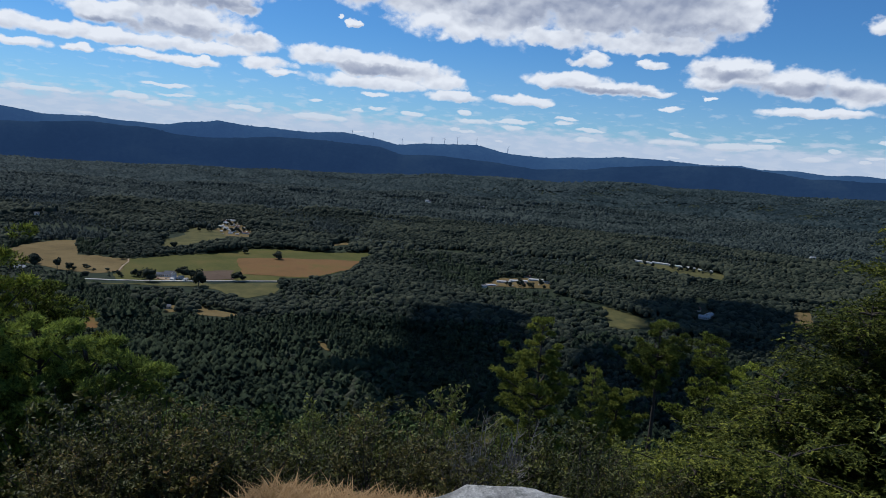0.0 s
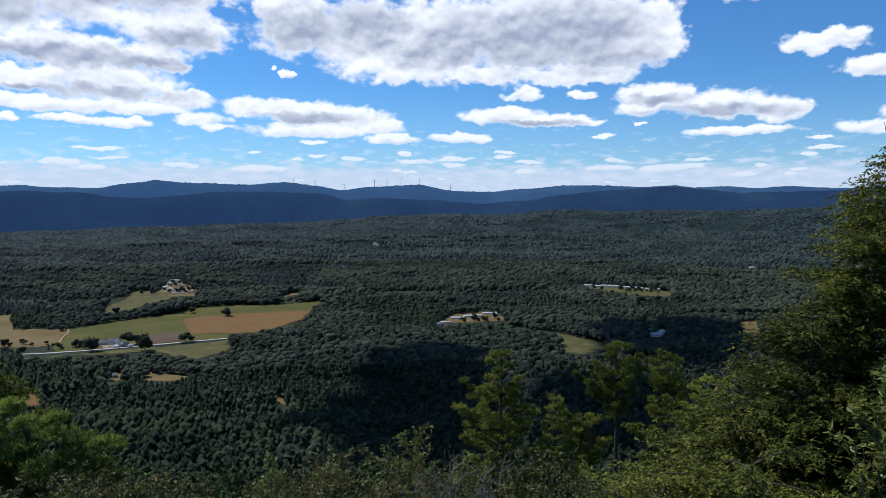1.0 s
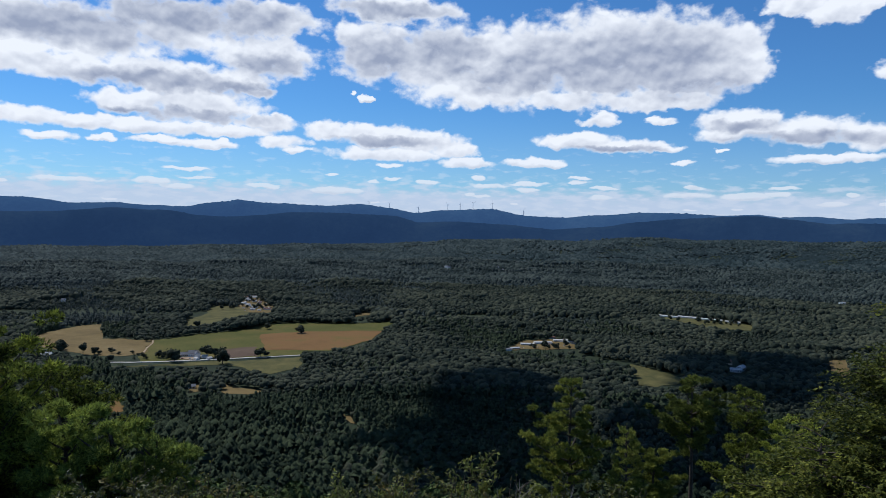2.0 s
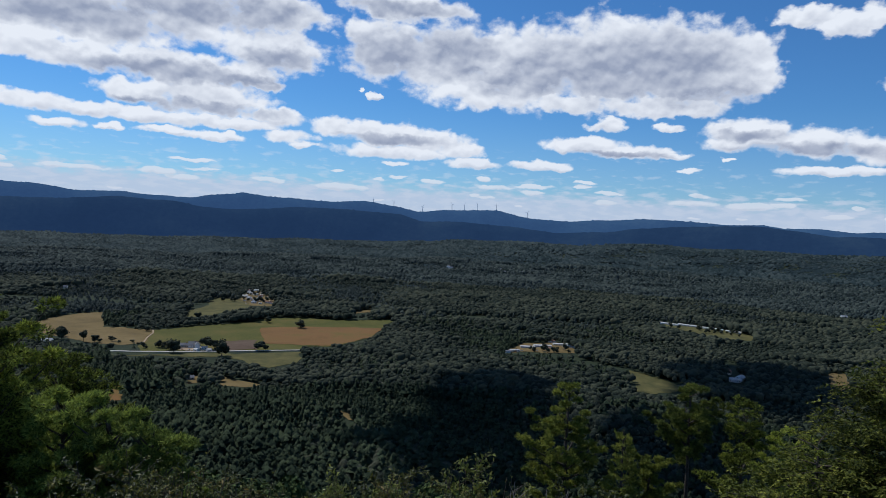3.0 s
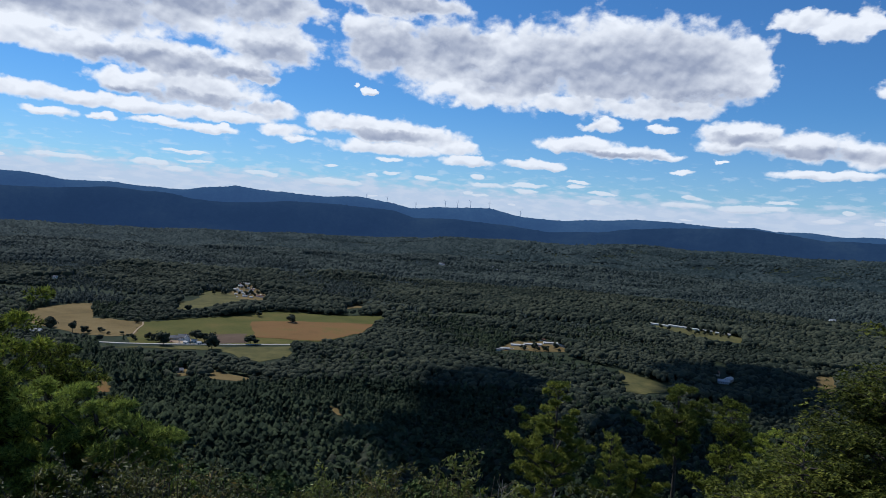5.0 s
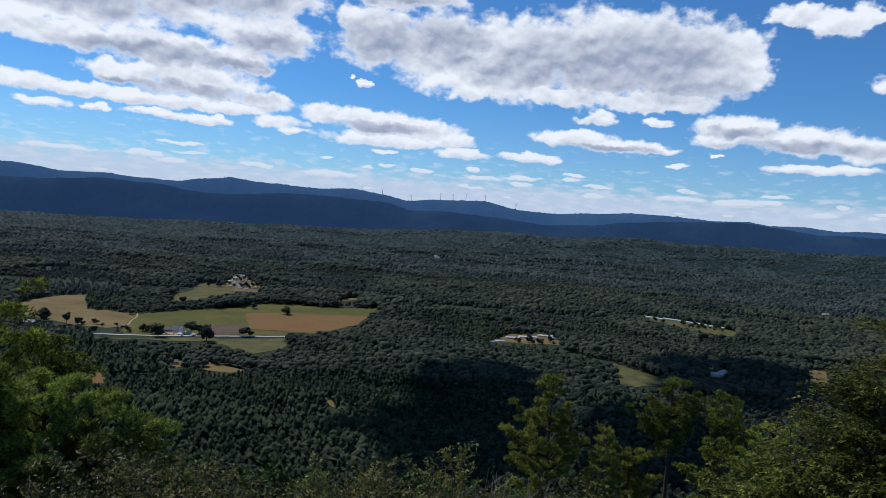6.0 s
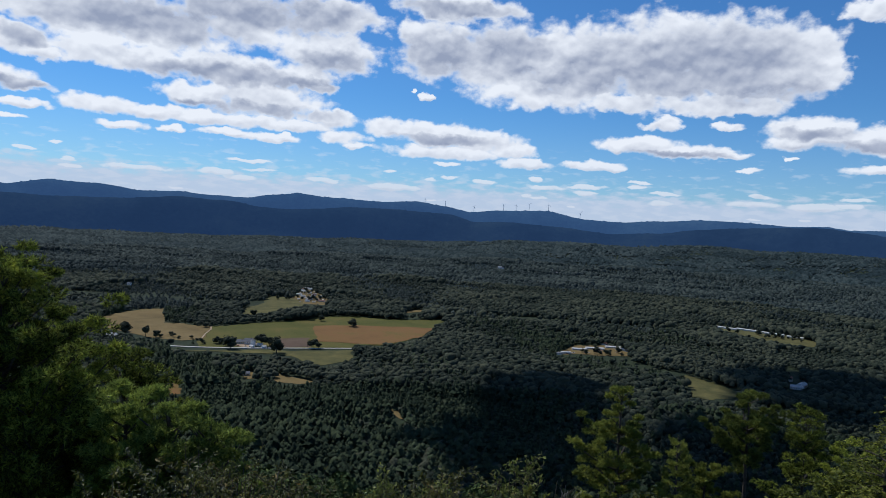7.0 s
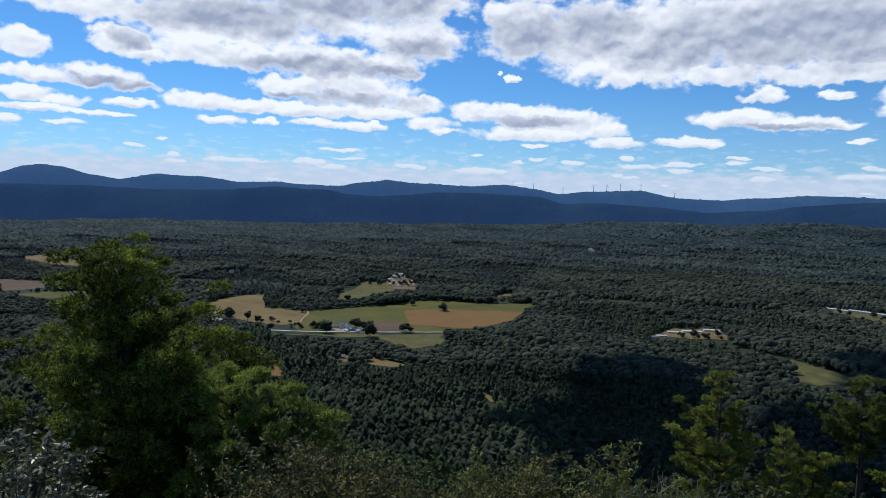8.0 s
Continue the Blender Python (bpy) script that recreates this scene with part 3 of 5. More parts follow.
field("west_meadow", M_HAY, "green far meadow behind the pine", [(-1285, 1075), (-1268, 1135), (-1173, 1242), (-1105, 1162), (-1198, 1072)])
field("campground_yard", M_TAN, "tan bare ground of the campground", [(-697, 1678), (-747, 1876), (-730, 1886), (-602, 1671), (-579, 1589), (-641, 1574)])
field("hall_yard", M_FLOOR, "shaded yard round a white house", [(381, 1287), (402, 1287), (382, 1143), (365, 1106), (332, 1106)])


def road(name, way, width, material, label):
    """A strip along the way, laid on the fields."""
    pts = np.array(way, float)
    along = unit(np.gradient(pts, axis=0))
    side = np.stack([along[:, 1], -along[:, 0]], -1) * width / 2
    n = len(pts)
    flat = np.concatenate([pts + side, pts - side])
    z = ground_z(flat[:, 0], flat[:, 1])
    top = np.column_stack([flat, z + 1.1])
    low = np.column_stack([flat, z + 0.2])
    verts = np.concatenate([top, low])
    faces = []
    for i in range(n - 1):
        a, b, c, d = i, i + 1, n + i + 1, n + i
        faces += [(a, b, c, d), (2 * n + a, 2 * n + b, b, a), (d, c, 2 * n + c, 2 * n + d)]
    tagged(new(name, mesh_of(name, verts, faces, material)), label, "road", kind="structure")


def corridor(name, way, deep):
    """A line through the woods that is kept free of trees."""
    FIELDS[name] = np.array(way + [(x, y + deep) for x, y in reversed(way)], float)


corridor("rail_line", [(-286, 1590), (-170, 1632), (-39, 1662), (144, 1660), (338, 1685)], 24)
corridor("stream", [(-262, 1452), (-164, 1484), (-65, 1485), (33, 1462), (126, 1424), (200, 1400)], 16)
corridor("lane", [(64, 1272), (153, 1160), (200, 1150)], 14)
corridor("ride", [(-1250, 1440), (-900, 1500), (-700, 1565), (-560, 1560), (-400, 1630)], 16)
FIELDS["road_corridor"] = np.array([(-621, 1001), (-582, 1027), (-355, 1138), (-337, 1082), (-544, 978), (-604, 974)], float)
road("road", [(-640, 988), (-616, 993), (-586, 999), (-543, 1014), (-505, 1031), (-466, 1049), (-410, 1077), (-350, 1107)], 5.5, M_ROAD, "pale sunlit country road across the meadows")
road("farm_lane", [(-608, 1073), (-625, 1115), (-637, 1155), (-656, 1189)], 2.6, M_DIRT, "pale farm lane along the meadow edge")

# ---- hills on the horizon ----


# bearing in degrees and height in metres of tops and saddles along each ridge
FAR_CREST = [(-75, 60), (-58, 70), (-53, 62), (-50.6, 71), (-49.3, 110), (-48.1, 125), (-46.8, 116), (-45.0, 75), (-43.1, 53), (-40.4, 95), (-38.4, 87), (-36.6, 86), (-34.6, 61), (-31.7, 68), (-28.9, 60),
             (-26.5, 55), (-25.0, 84), (-23.3, 96), (-22.7, 110), (-20.5, 91), (-15.8, 84), (-12.8, 100), (-10.5, 75), (-8.4, 46), (-6.1, 70), (-2.0, 84), (1.0, 38), (4.0, 35), (6.7, 55), (10.2, 78), (12.8, 78),
             (16.1, 66), (18.5, 76), (20.2, 60), (22.3, 68), (24.4, 56), (26.6, 66), (30, 54), (36, 70), (60, 60)]
NEAR_CREST = [(-75, 20), (-56, -4), (-50.6, 1), (-45.4, 3), (-39.6, -6), (-35.4, 6), (-31.7, 34), (-27.7, 25), (-25.7, 1), (-23.5, -6), (-20.9, 9), (-18.3, 30), (-14.6, 32), (-10.0, 20), (-8.1, -18), (-5.3, -6),
              (-0.6, -22), (3.1, -44), (6.7, -24), (9.8, 14), (12.8, 34), (16.1, 54), (18.5, 62), (20.8, 44), (23.4, 25), (26.5, 30), (32, 44), (42, 40), (60, 20)]


def range_of_hills(name, knots, r0, r1, base, material, label, seed, rough=2.0):
    az = np.linspace(-74, 59, 900)
    rng = np.random.default_rng(seed)
    crest = crest_line(az, knots)
    for size, amount in ((1.6, 2.0), (0.5, 1.2), (0.15, 1.0)):
        spots = np.arange(-76, 62, size)
        crest = crest + np.interp(az, spots, rng.normal(0, amount * 0.6, len(spots)))
    steps = np.linspace(0, 1, 15)
    rise = np.sin(np.clip(steps / 0.78, 0, 1) * np.pi / 2) ** 1.15 - 0.25 * np.clip((steps - 0.78) / 0.22, 0, 1)
    spurs = np.interp(az, np.arange(-76, 62, 2.2), rng.uniform(0.75, 1.25, 63))[:, None]
    bumps = rng.normal(0, rough, (len(az), len(steps))) * np.clip(steps / 0.2, 0, 1) * (steps < 0.75)
    a = np.radians(az)[:, None]
    r = (r0 + (r1 - r0) * steps)[None, :]
    z = base + (crest[:, None] - base) * rise[None, :] ** (spurs * (1 - steps) + steps) + bumps
    verts = np.stack([r * np.sin(a), r * np.cos(a), z], -1).reshape(-1, 3)
    n = len(steps)
    i, j = np.meshgrid(np.arange(len(az) - 1), np.arange(n - 1), indexing="ij")
    k = i * n + j
    faces = np.stack([k, k + n, k + n + 1, k + 1], -1).reshape(-1, 4)
    tagged(new(name, mesh_of(name, verts, faces, material, True)), label, "hills", kind="structure")


range_of_hills("backdrop_far_hills", FAR_CREST, 4500, 4930, -190.0, M_FARHILL, "wooded hills along the horizon, painted in hazy blue", 4)
range_of_hills("backdrop_near_hills", NEAR_CREST, 4050, 4480, -200.0, M_NEARHILL, "wooded hills with cloud shade painted as dark blue", 9, 1.5)

# ---- woods ----


def in_field(x, y, corners):
    inside = np.zeros(len(x), bool)
    n = len(corners)
    for i in range(n):
        (x0, y0), (x1, y1) = corners[i], corners[(i + 1) % n]
        crosses = (y0 > y) != (y1 > y)
        inside ^= crosses & (x < (x1 - x0) * (y - y0) / (y1 - y0 + 1e-12) + x0)
    return inside


def stands(x, y):
    """Stands of one age, each with its own height of trees, longer than they are deep."""
    rng = np.random.default_rng(41)
    seeds = np.column_stack([rng.uniform(-2700, 2300, 800), rng.uniform(200, 4300, 800)])
    tall = rng.choice([0.62, 0.8, 0.95, 1.05, 1.2], 800)
    out = np.empty(len(x))
    for i in range(0, len(x), 4000):
        px, py = x[i:i + 4000, None], y[i:i + 4000, None]
        out[i:i + 4000] = tall[np.argmin((0.55 * (px - seeds[:, 0])) ** 2 + (py - seeds[:, 1]) ** 2, 1)]
    return out


def wood_sites(r0, r1, step, tall, rng, az0=-56.0, az1=40.0):
    """Jittered sites for trees off the open land, each with a height; lower trees stand along the meadows' edges."""
    xs = np.arange(r1 * math.sin(radians(az0)), r1 * math.sin(radians(az1)), step)
    ys = np.arange(r0 * 0.5, r1, step)
    x, y = [a.ravel() for a in np.meshgrid(xs, ys)]
    x = x + rng.uniform(-0.48, 0.48, len(x)) * step
    y = y + rng.uniform(-0.48, 0.48, len(y)) * step
    r, az = np.hypot(x, y), np.degrees(np.arctan2(x, y))
    keep = (r > r0) & (r <= r1) & (az > az0) & (az < az1)
    x, y, r = x[keep], y[keep], r[keep]
    z = ground_z(x, y)
    h = tall * stands(x, y) * rng.uniform(0.82, 1.12, len(x)) * (1 + 0.22 * np.sin(x / 90 + 2 * np.sin(y / 83)) * np.sin(y / 41 + x / 150) + 0.16 * np.sin(y / 67 + 2.5 * np.sin(x / 210)))
    keep = np.ones(len(x), bool)
    reach = h / np.maximum(EYE - z - h, 5.0)
    for corners in FIELDS.values():
        slack = rng.uniform(0.55, 1.0, len(x))
        for k in (0.0, 0.33 * slack, 0.66 * slack, slack):
            keep &= ~in_field(x * (1 + reach * k), y * (1 + reach * k), corners)
    return x[keep], y[keep], z[keep], h[keep]


def soft_conifer(rng, spread, tiers=5, n=9):
    """A pine with uneven boughs, soft in outline; height 1."""
    pieces = []
    for i in range(tiers):
        f = i / tiers
        low = 0.14 + 0.8 * f
        rad = spread * (1 - 0.86 * f) ** 0.62 * rng.uniform(0.7, 1.2)
        a = (np.arange(n) + rng.uniform(-0.35, 0.35, n)) * 2 * np.pi / n + rng.uniform(0, 6)
        out = rad * rng.uniform(0.5, 1.25, n)
        cx, cy = rng.normal(0, 0.16 * rad, 2)
        ring = np.column_stack([cx + np.cos(a) * out, cy + np.sin(a) * out, low + rng.uniform(-0.05, 0.05, n)])
        top = [cx * 0.5, cy * 0.5, min(1.0, low + rng.uniform(1.1, 1.6) / tiers)]
        pieces.append((np.concatenate([ring, [top]]), np.column_stack([np.arange(n), (np.arange(n) + 1) % n, np.full(n, n)])))
    return join(pieces)


def ico(sub):
    bm = bmesh.new()
    bmesh.ops.create_icosphere(bm, subdivisions=sub, radius=1.0)
    v = np.array([p.co[:] for p in bm.verts])
    f = np.array([[p.index for p in face.verts] for face in bm.faces])
    bm.free()
    return v, f


ICO1, ICO2 = ico(1), ico(2)


def round_form(rng, spread):
    """A full rounded crown with a few shoulders; height 1."""
    v, f = ICO2
    lump = np.sum([np.sin(v @ rng.normal(0, 2.6, 3) + rng.uniform(0, 6)) for _ in range(4)], 0)[:, None]
    tri = f[v[f].mean(1)[:, 2] > -0.55]
    pieces = [(v * (1 + 0.09 * lump + rng.normal(0, 0.05, (len(v), 1))) * [spread, spread, 0.45] + [0, 0, 0.53], tri)]
    v, f = ICO1
    for _ in range(6):
        a, size, high = rng.uniform(0, 6.28), spread * rng.uniform(0.25, 0.5), rng.uniform(0.4, 0.86)
        off = spread * rng.uniform(0.6, 0.85) * math.sqrt(max(0.1, 1 - ((high - 0.53) / 0.45) ** 2))
        pieces.append((v * (1 + rng.normal(0, 0.16, (len(v), 1))) * size + [off * math.cos(a), off * math.sin(a), high], f))
    return join(pieces)


def plant(name, forms, sites, width, material, label, rng, category="wood", smooth=False):
    """All trees of one wood as one mesh."""
    x, y, z, h = sites
    pick = rng.integers(0, len(forms), len(x))
    pieces = []
    for k, (v, f) in enumerate(forms):
        idx = np.nonzero(pick == k)[0]
        if not len(idx):
            continue
        n = len(idx)
        a = rng.uniform(0, 6.28, n)
        wide = h[idx] * width * rng.uniform(0.7, 1.4, n)
        c, s = np.cos(a)[:, None], np.sin(a)[:, None]
        px = (v[None, :, 0] * c - v[None, :, 1] * s) * wide[:, None] + x[idx, None]
        py = (v[None, :, 0] * s + v[None, :, 1] * c) * wide[:, None] + y[idx, None]
        pz = v[None, :, 2] * h[idx, None] + z[idx, None] - 0.5
        verts = np.stack([px, py, pz], -1).reshape(-1, 3)
        faces = (f[None] + (np.arange(n) * len(v))[:, None, None]).reshape(-1, 3)
        pieces.append((verts, faces))
    verts, faces = join(pieces)
    tagged(new(name, mesh_of(name, verts, faces, material, smooth)), label, category, kind="stuff")


def split_kinds(sites, rng, bias):
    """Which sites carry conifers: stands of both kinds, some hundred metres wide."""
    x, y = sites[0], sites[1]
    stand = np.sin(x / 160 + 1.3) * np.cos(y / 210) + 0.6 * np.sin(x / 63 + y / 88) + rng.normal(0, 0.45, len(x))
    stand = stand + bias(x, y)
    con = stand > 0
    return tuple(s[con] for s in sites), tuple(s[~con] for s in sites)


def dome_form(rng):
    """A rough low crown of few faces, for far woods."""
    a = np.arange(5) * 2 * np.pi / 5 + rng.uniform(0, 6)
    out = rng.uniform(0.8, 1.2, 5) * 0.5
    low = np.column_stack([np.cos(a) * out, np.sin(a) * out, np.full(5, 0.2)])
    high = np.column_stack([np.cos(a + 0.4) * out * 0.75, np.sin(a + 0.4) * out * 0.75, rng.uniform(0.6, 0.8, 5)])
    v = np.concatenate([low, high, [[rng.normal(0, 0.08), rng.normal(0, 0.08), 1.0]]])
    k, n = np.arange(5), (np.arange(5) + 1) % 5
    return v, np.concatenate([np.column_stack([k, n, k + 5]), np.column_stack([n, n + 5, k + 5]), np.column_stack([k + 5, n + 5, np.full(5, 10)])])


def clump_form(rng, lobes=3):
    """A crown of a few rounded lobes."""
    v, f = ICO1
    tri = f[unit(v[f].mean(1))[:, 2] > -0.5]
    pieces = []
    for i in range(lobes):
        a, d = rng.uniform(0, 6.28) + i * 6.28 / lobes, rng.uniform(0.1, 0.26) * (lobes > 1)
        size = rng.uniform(0.26, 0.36) if lobes > 1 else 0.46
        p = v * (1 + rng.normal(0, 0.13, (len(v), 1))) * [size, size, size * 1.05]
        pieces.append((p + [d * math.cos(a), d * math.sin(a), rng.uniform(0.42, 0.68)], tri))
    return join(pieces)


def cap_form(rng):
    """The uneven top of one crown in a closed far wood."""
    a = np.arange(5) * 2 * np.pi / 5 + rng.uniform(0, 6)
    out = rng.uniform(0.7, 1.3, 5) * 0.62
    low = np.column_stack([np.cos(a) * out, np.sin(a) * out, rng.uniform(0.15, 0.5, 5)])
    v = np.concatenate([low, [[rng.normal(0, 0.16), rng.normal(0, 0.16), 1.0]]])
    return v, np.column_stack([np.arange(5), (np.arange(5) + 1) % 5, np.full(5, 5)])


def leafy_crown(rng, spread, sprays=260, fine=1.0):
    """A single tree's crown: lobes under many small leafy sprays; height 1."""
    v, f = ICO1
    pieces, mids = [], []
    for i in range(7):
        a, d = rng.uniform(0, 6.28), spread * rng.uniform(0.25, 0.6) * (i > 0)
        size = spread * rng.uniform(0.4, 0.6) * (1.2 if i == 0 else 1.0)
        mid = np.array([d * math.cos(a), d * math.sin(a), rng.uniform(0.27, 0.78) if i else 0.55])
        mids.append((mid, size))
        pieces.append((v * (1 + rng.normal(0, 0.12, (len(v), 1))) * size * 0.9 + mid, f))
    for mid, size in mids:
        m = sprays // 7
        way = unit(rng.normal(0, 1, (m, 3)) + [0, 0, 0.2])
        at = mid + way * size * rng.uniform(0.85, 1.12, (m, 1))
        side = unit(np.cross(way + rng.normal(0, 0.6, (m, 3)), rng.normal(0, 1, (m, 3))))
        up = unit(np.cross(side, way + rng.normal(0, 0.4, (m, 3))))
        k = rng.uniform(0.025, 0.06, (m, 1)) * fine
        t = np.stack([at - side * k - up * k * 0.6, at + side * k - up * k * 0.6, at + up * k], 1).reshape(-1, 3)
        pieces.append((t, np.arange(m * 3).reshape(-1, 3)))
    return join(pieces)


def build_canopy():
    """The closed roof of the far woods, one crown beside the other."""
    rng = np.random.default_rng(17)
    az = np.radians(np.arange(-57, 41, 0.4))
    r = np.arange(2250, 4420, 30.0)
    aa, rr = np.meshgrid(az, r, indexing="ij")
    aa = aa + rng.uniform(-0.5, 0.5, aa.shape) * radians(0.4)
    rr = rr + rng.uniform(-5, 5, rr.shape)
    x, y = rr * np.sin(aa), rr * np.cos(aa)
    z = ground_z(x, y) + rng.uniform(-1, 3, x.shape) + 2 * np.sin(x / 47) * np.sin(y / 61)
    open_land = np.zeros(x.size, bool)
    for corners in FIELDS.values():
        open_land |= in_field(x.ravel() * 1.02, y.ravel() * 1.02, corners) | in_field(x.ravel(), y.ravel(), corners)
    z = np.where(open_land.reshape(x.shape), ground_z(x, y) - 2.0, z)
    n = len(r)
    i, j = np.meshgrid(np.arange(len(az) - 1), np.arange(n - 1), indexing="ij")
    k = i * n + j
    faces = np.stack([k, k + n, k + n + 1, k + 1], -1).reshape(-1, 4)
    verts = np.stack([x, y, z], -1).reshape(-1, 3)
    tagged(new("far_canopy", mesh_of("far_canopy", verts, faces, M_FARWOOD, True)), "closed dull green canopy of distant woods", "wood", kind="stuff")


def build_woods():
    rng = np.random.default_rng(11)
    cones = [soft_conifer(rng, rng.uniform(0.26, 0.42), 6, 9) for _ in range(14)]
    crowns = [round_form(rng, rng.uniform(0.34, 0.44)) for _ in range(12)]
    lean_cones = [soft_conifer(rng, rng.uniform(0.3, 0.42), 4, 6) for _ in range(8)]
    fine_cones = [soft_conifer(rng, rng.uniform(0.24, 0.36), 10, 11) for _ in range(14)]
    for name, r0, r1, step, forms, words in [("near", 400, 640, 8.0, fine_cones, "at the foot of the slope"), ("valley", 640, 900, 8.0, cones, "on the valley floor")]:
        sites = wood_sites(r0, r1, step, 19.5, rng)
        con, leafy = split_kinds(sites, rng, lambda x, y: 0.95 - 0.0012 * (x + 100))
        plant(name + "_pine_wood", forms, con, 1.0, M_CONIFER, "dark pine wood " + words, rng, smooth=True)
        plant(name + "_leafy_wood", crowns, (leafy[0], leafy[1], leafy[2], leafy[3] * 0.66), 0.9, M_BROAD, "dull green broadleaf wood " + words, rng, smooth=True)
    for name, r0, r1, step, forms, words in [
            ("middle", 900, 1550, 9.2, [clump_form(rng, 3) for _ in range(6)] + [clump_form(rng, 2) for _ in range(10)], "round the meadows"),
            ("rear", 1550, 2350, 10.2, [clump_form(rng, 1) for _ in range(16)], "behind the meadows"),
            ("back", 2350, 3250, 13.5, [dome_form(rng) for _ in range(14)], "before the hills")]:
        sites = wood_sites(r0, r1, step, 14.0, rng)
        con, leafy = split_kinds(sites, rng, lambda x, y: -0.75 - 0.0006 * (x + 100))
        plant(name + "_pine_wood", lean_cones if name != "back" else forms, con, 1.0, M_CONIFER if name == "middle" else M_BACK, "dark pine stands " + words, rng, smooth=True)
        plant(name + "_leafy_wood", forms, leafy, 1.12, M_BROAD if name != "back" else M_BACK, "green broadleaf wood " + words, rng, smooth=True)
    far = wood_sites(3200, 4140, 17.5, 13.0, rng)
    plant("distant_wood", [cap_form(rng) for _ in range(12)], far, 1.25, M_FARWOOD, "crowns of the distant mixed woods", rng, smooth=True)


build_canopy()
build_woods()

# ---- some of the cumulus clouds above the valley, whose shade lies on the woods ----


def cumulus(x, y, z, wide, deep, seed):
    rng = np.random.default_rng(seed)
    pieces = []
    for i in range(96):
        v, f = ICO2 if i < 26 else ICO1
        a, d = rng.uniform(0, 6.28), math.sqrt(rng.uniform(0, 1)) * 0.7 if i < 26 else rng.uniform(0.75, 1.3)
        size = rng.uniform(0.22, 0.42) * (1.1 - 0.5 * d) if i < 26 else rng.uniform(0.02, 0.09) * (1.5 - 0.6 * d)
        p = v * (1 + rng.normal(0, 0.06, (len(v), 1))) * size * [wide, deep, 0.35 * wide]
        p[:, 2] = np.maximum(p[:, 2], -0.12 * wide * size)
        pieces.append((p + [d * wide * math.cos(a), d * deep * math.sin(a), rng.uniform(0, 0.1) * wide], f))
    v, f = join(pieces)
    cloud = new("backdrop_cloud", mesh_of("backdrop_cloud", v, f, M_CLOUD, True))
    cloud.matrix_world = pose(x, y, z)
    tagged(cloud, "heaped white cumulus cloud high above the valley", "cloud", kind="structure")


# each stands over its shade by the sun's slant
CLOUD_BASE = 1100.0
SLANT = sun_way * ((CLOUD_BASE - VALLEY) / sun_way.z)
for x, y, wide, deep, seed in [(-40, 650, 135, 170, 5), (0, 880, 120, 160, 15), (190, 720, 120, 170, 25), (370, 1090, 175, 200, 6)]:
    cumulus(x + SLANT.x, y + SLANT.y, CLOUD_BASE, wide, deep, seed)

# ---- houses, roofs and turbines in the valley ----


def gable_roof(bm, w, d, z, rise, over=0.5, thick=0.35):
    """Two sloped slabs over a w by d house, ridge along x."""
    hw, hd = w / 2 + over, d / 2 + over
    for s in (-1, 1):
        low, high = Vector((0, s * hd, z - over * rise / (d / 2))), Vector((0, 0, z + rise))
        ring = []
        for x in (-hw, hw):
            for p in (low, high):
                for t in (0, thick):
                    ring.append(bm.verts.new((x, p.y, p.z + t)))
        a = ring
        for q in ((0, 2, 3, 1), (4, 5, 7, 6), (0, 4, 6, 2), (1, 3, 7, 5), (0, 1, 5, 4), (2, 6, 7, 3)):
            bm.faces.new([a[i] for i in q])
    bmesh.ops.recalc_face_normals(bm, faces=bm.faces[:])


def house(name, x, y, turn, w, d, h, rise, wall, roof, label, category="house", group=""):
    z = float(ground_z(x, y)) + 0.4
    top = thing(name, pose(x, y, z, 0, 0, turn), label, category, group)
    bm = bmesh.new()
    box(bm, (w, d, h + 0.6), (0, 0, h / 2 - 0.3))
    for s in (-1, 1):
        bm.faces.new([bm.verts.new(p) for p in ((s * w / 2, -d / 2, h), (s * w / 2, d / 2, h), (s * w / 2, 0, h + rise))])
    bm_part("wall", bm, wall, top)
    bm = bmesh.new()
    gable_roof(bm, w, d, h, rise)
    cover = bm_part("roof", bm, roof, top)
    if w > 9:
        bm = bmesh.new()
        box(bm, (0.9, 0.9, rise + 1.6), (w * 0.22, 0, h + rise / 2 + 1.0), 0.05)
        bm_part("chimney", bm, M_REDROOF, cover)
    n = max(2, int(w / 3.2))
    for s in (-1, 1):
        for i in range(n):
            bm = bmesh.new()
            box(bm, (1.1, 0.12, 1.5), ((i + 0.5) * w / n - w / 2, s * (d / 2 + 0.05), h * 0.55), 0.02)
            bm_part("window", bm, M_PANE, top)
    bm = bmesh.new()
    box(bm, (0.12, 1.1, 2.1), (w / 2 + 0.05, d * 0.2, 1.05), 0.02)
    bm_part("door", bm, M_CREAM, top)
    return top


house("farmhouse", -516, 1062, 12, 15, 9, 6, 4.0, M_WHITE, M_ROOF, "white gabled farmhouse with grey shingle roof")
house("farmhouse", -506, 1056, -64, 12, 8, 6.5, 4.5, M_WHITE, M_ROOF, "white cross wing of the farmhouse")
house("barn", -530, 1060, 20, 13, 8, 4, 3.0, M_CREAM, M_ROOF, "low grey roofed barn beside the farmhouse", "barn")
house("garage", -494, 1056, 20, 9, 7, 3, 2.0, M_WHITE, M_PALEROOF, "white garage with pale metal roof", "garage")
for x, y, w, turn in [(-545, 1052, 9, 40), (-500, 1040, 7, -20), (-534, 1044, 8, 10), (-482, 1046, 7, 60), (-520, 1082, 10, 0)]:
    house("farm_shed", x, y, turn, w, 6, 2.6, 1.6, M_WHITE if w < 9 else M_CREAM, M_PALEROOF if w % 2 else M_ROOF, "small shed in the farmyard", "shed", "sheds of the farmyard")
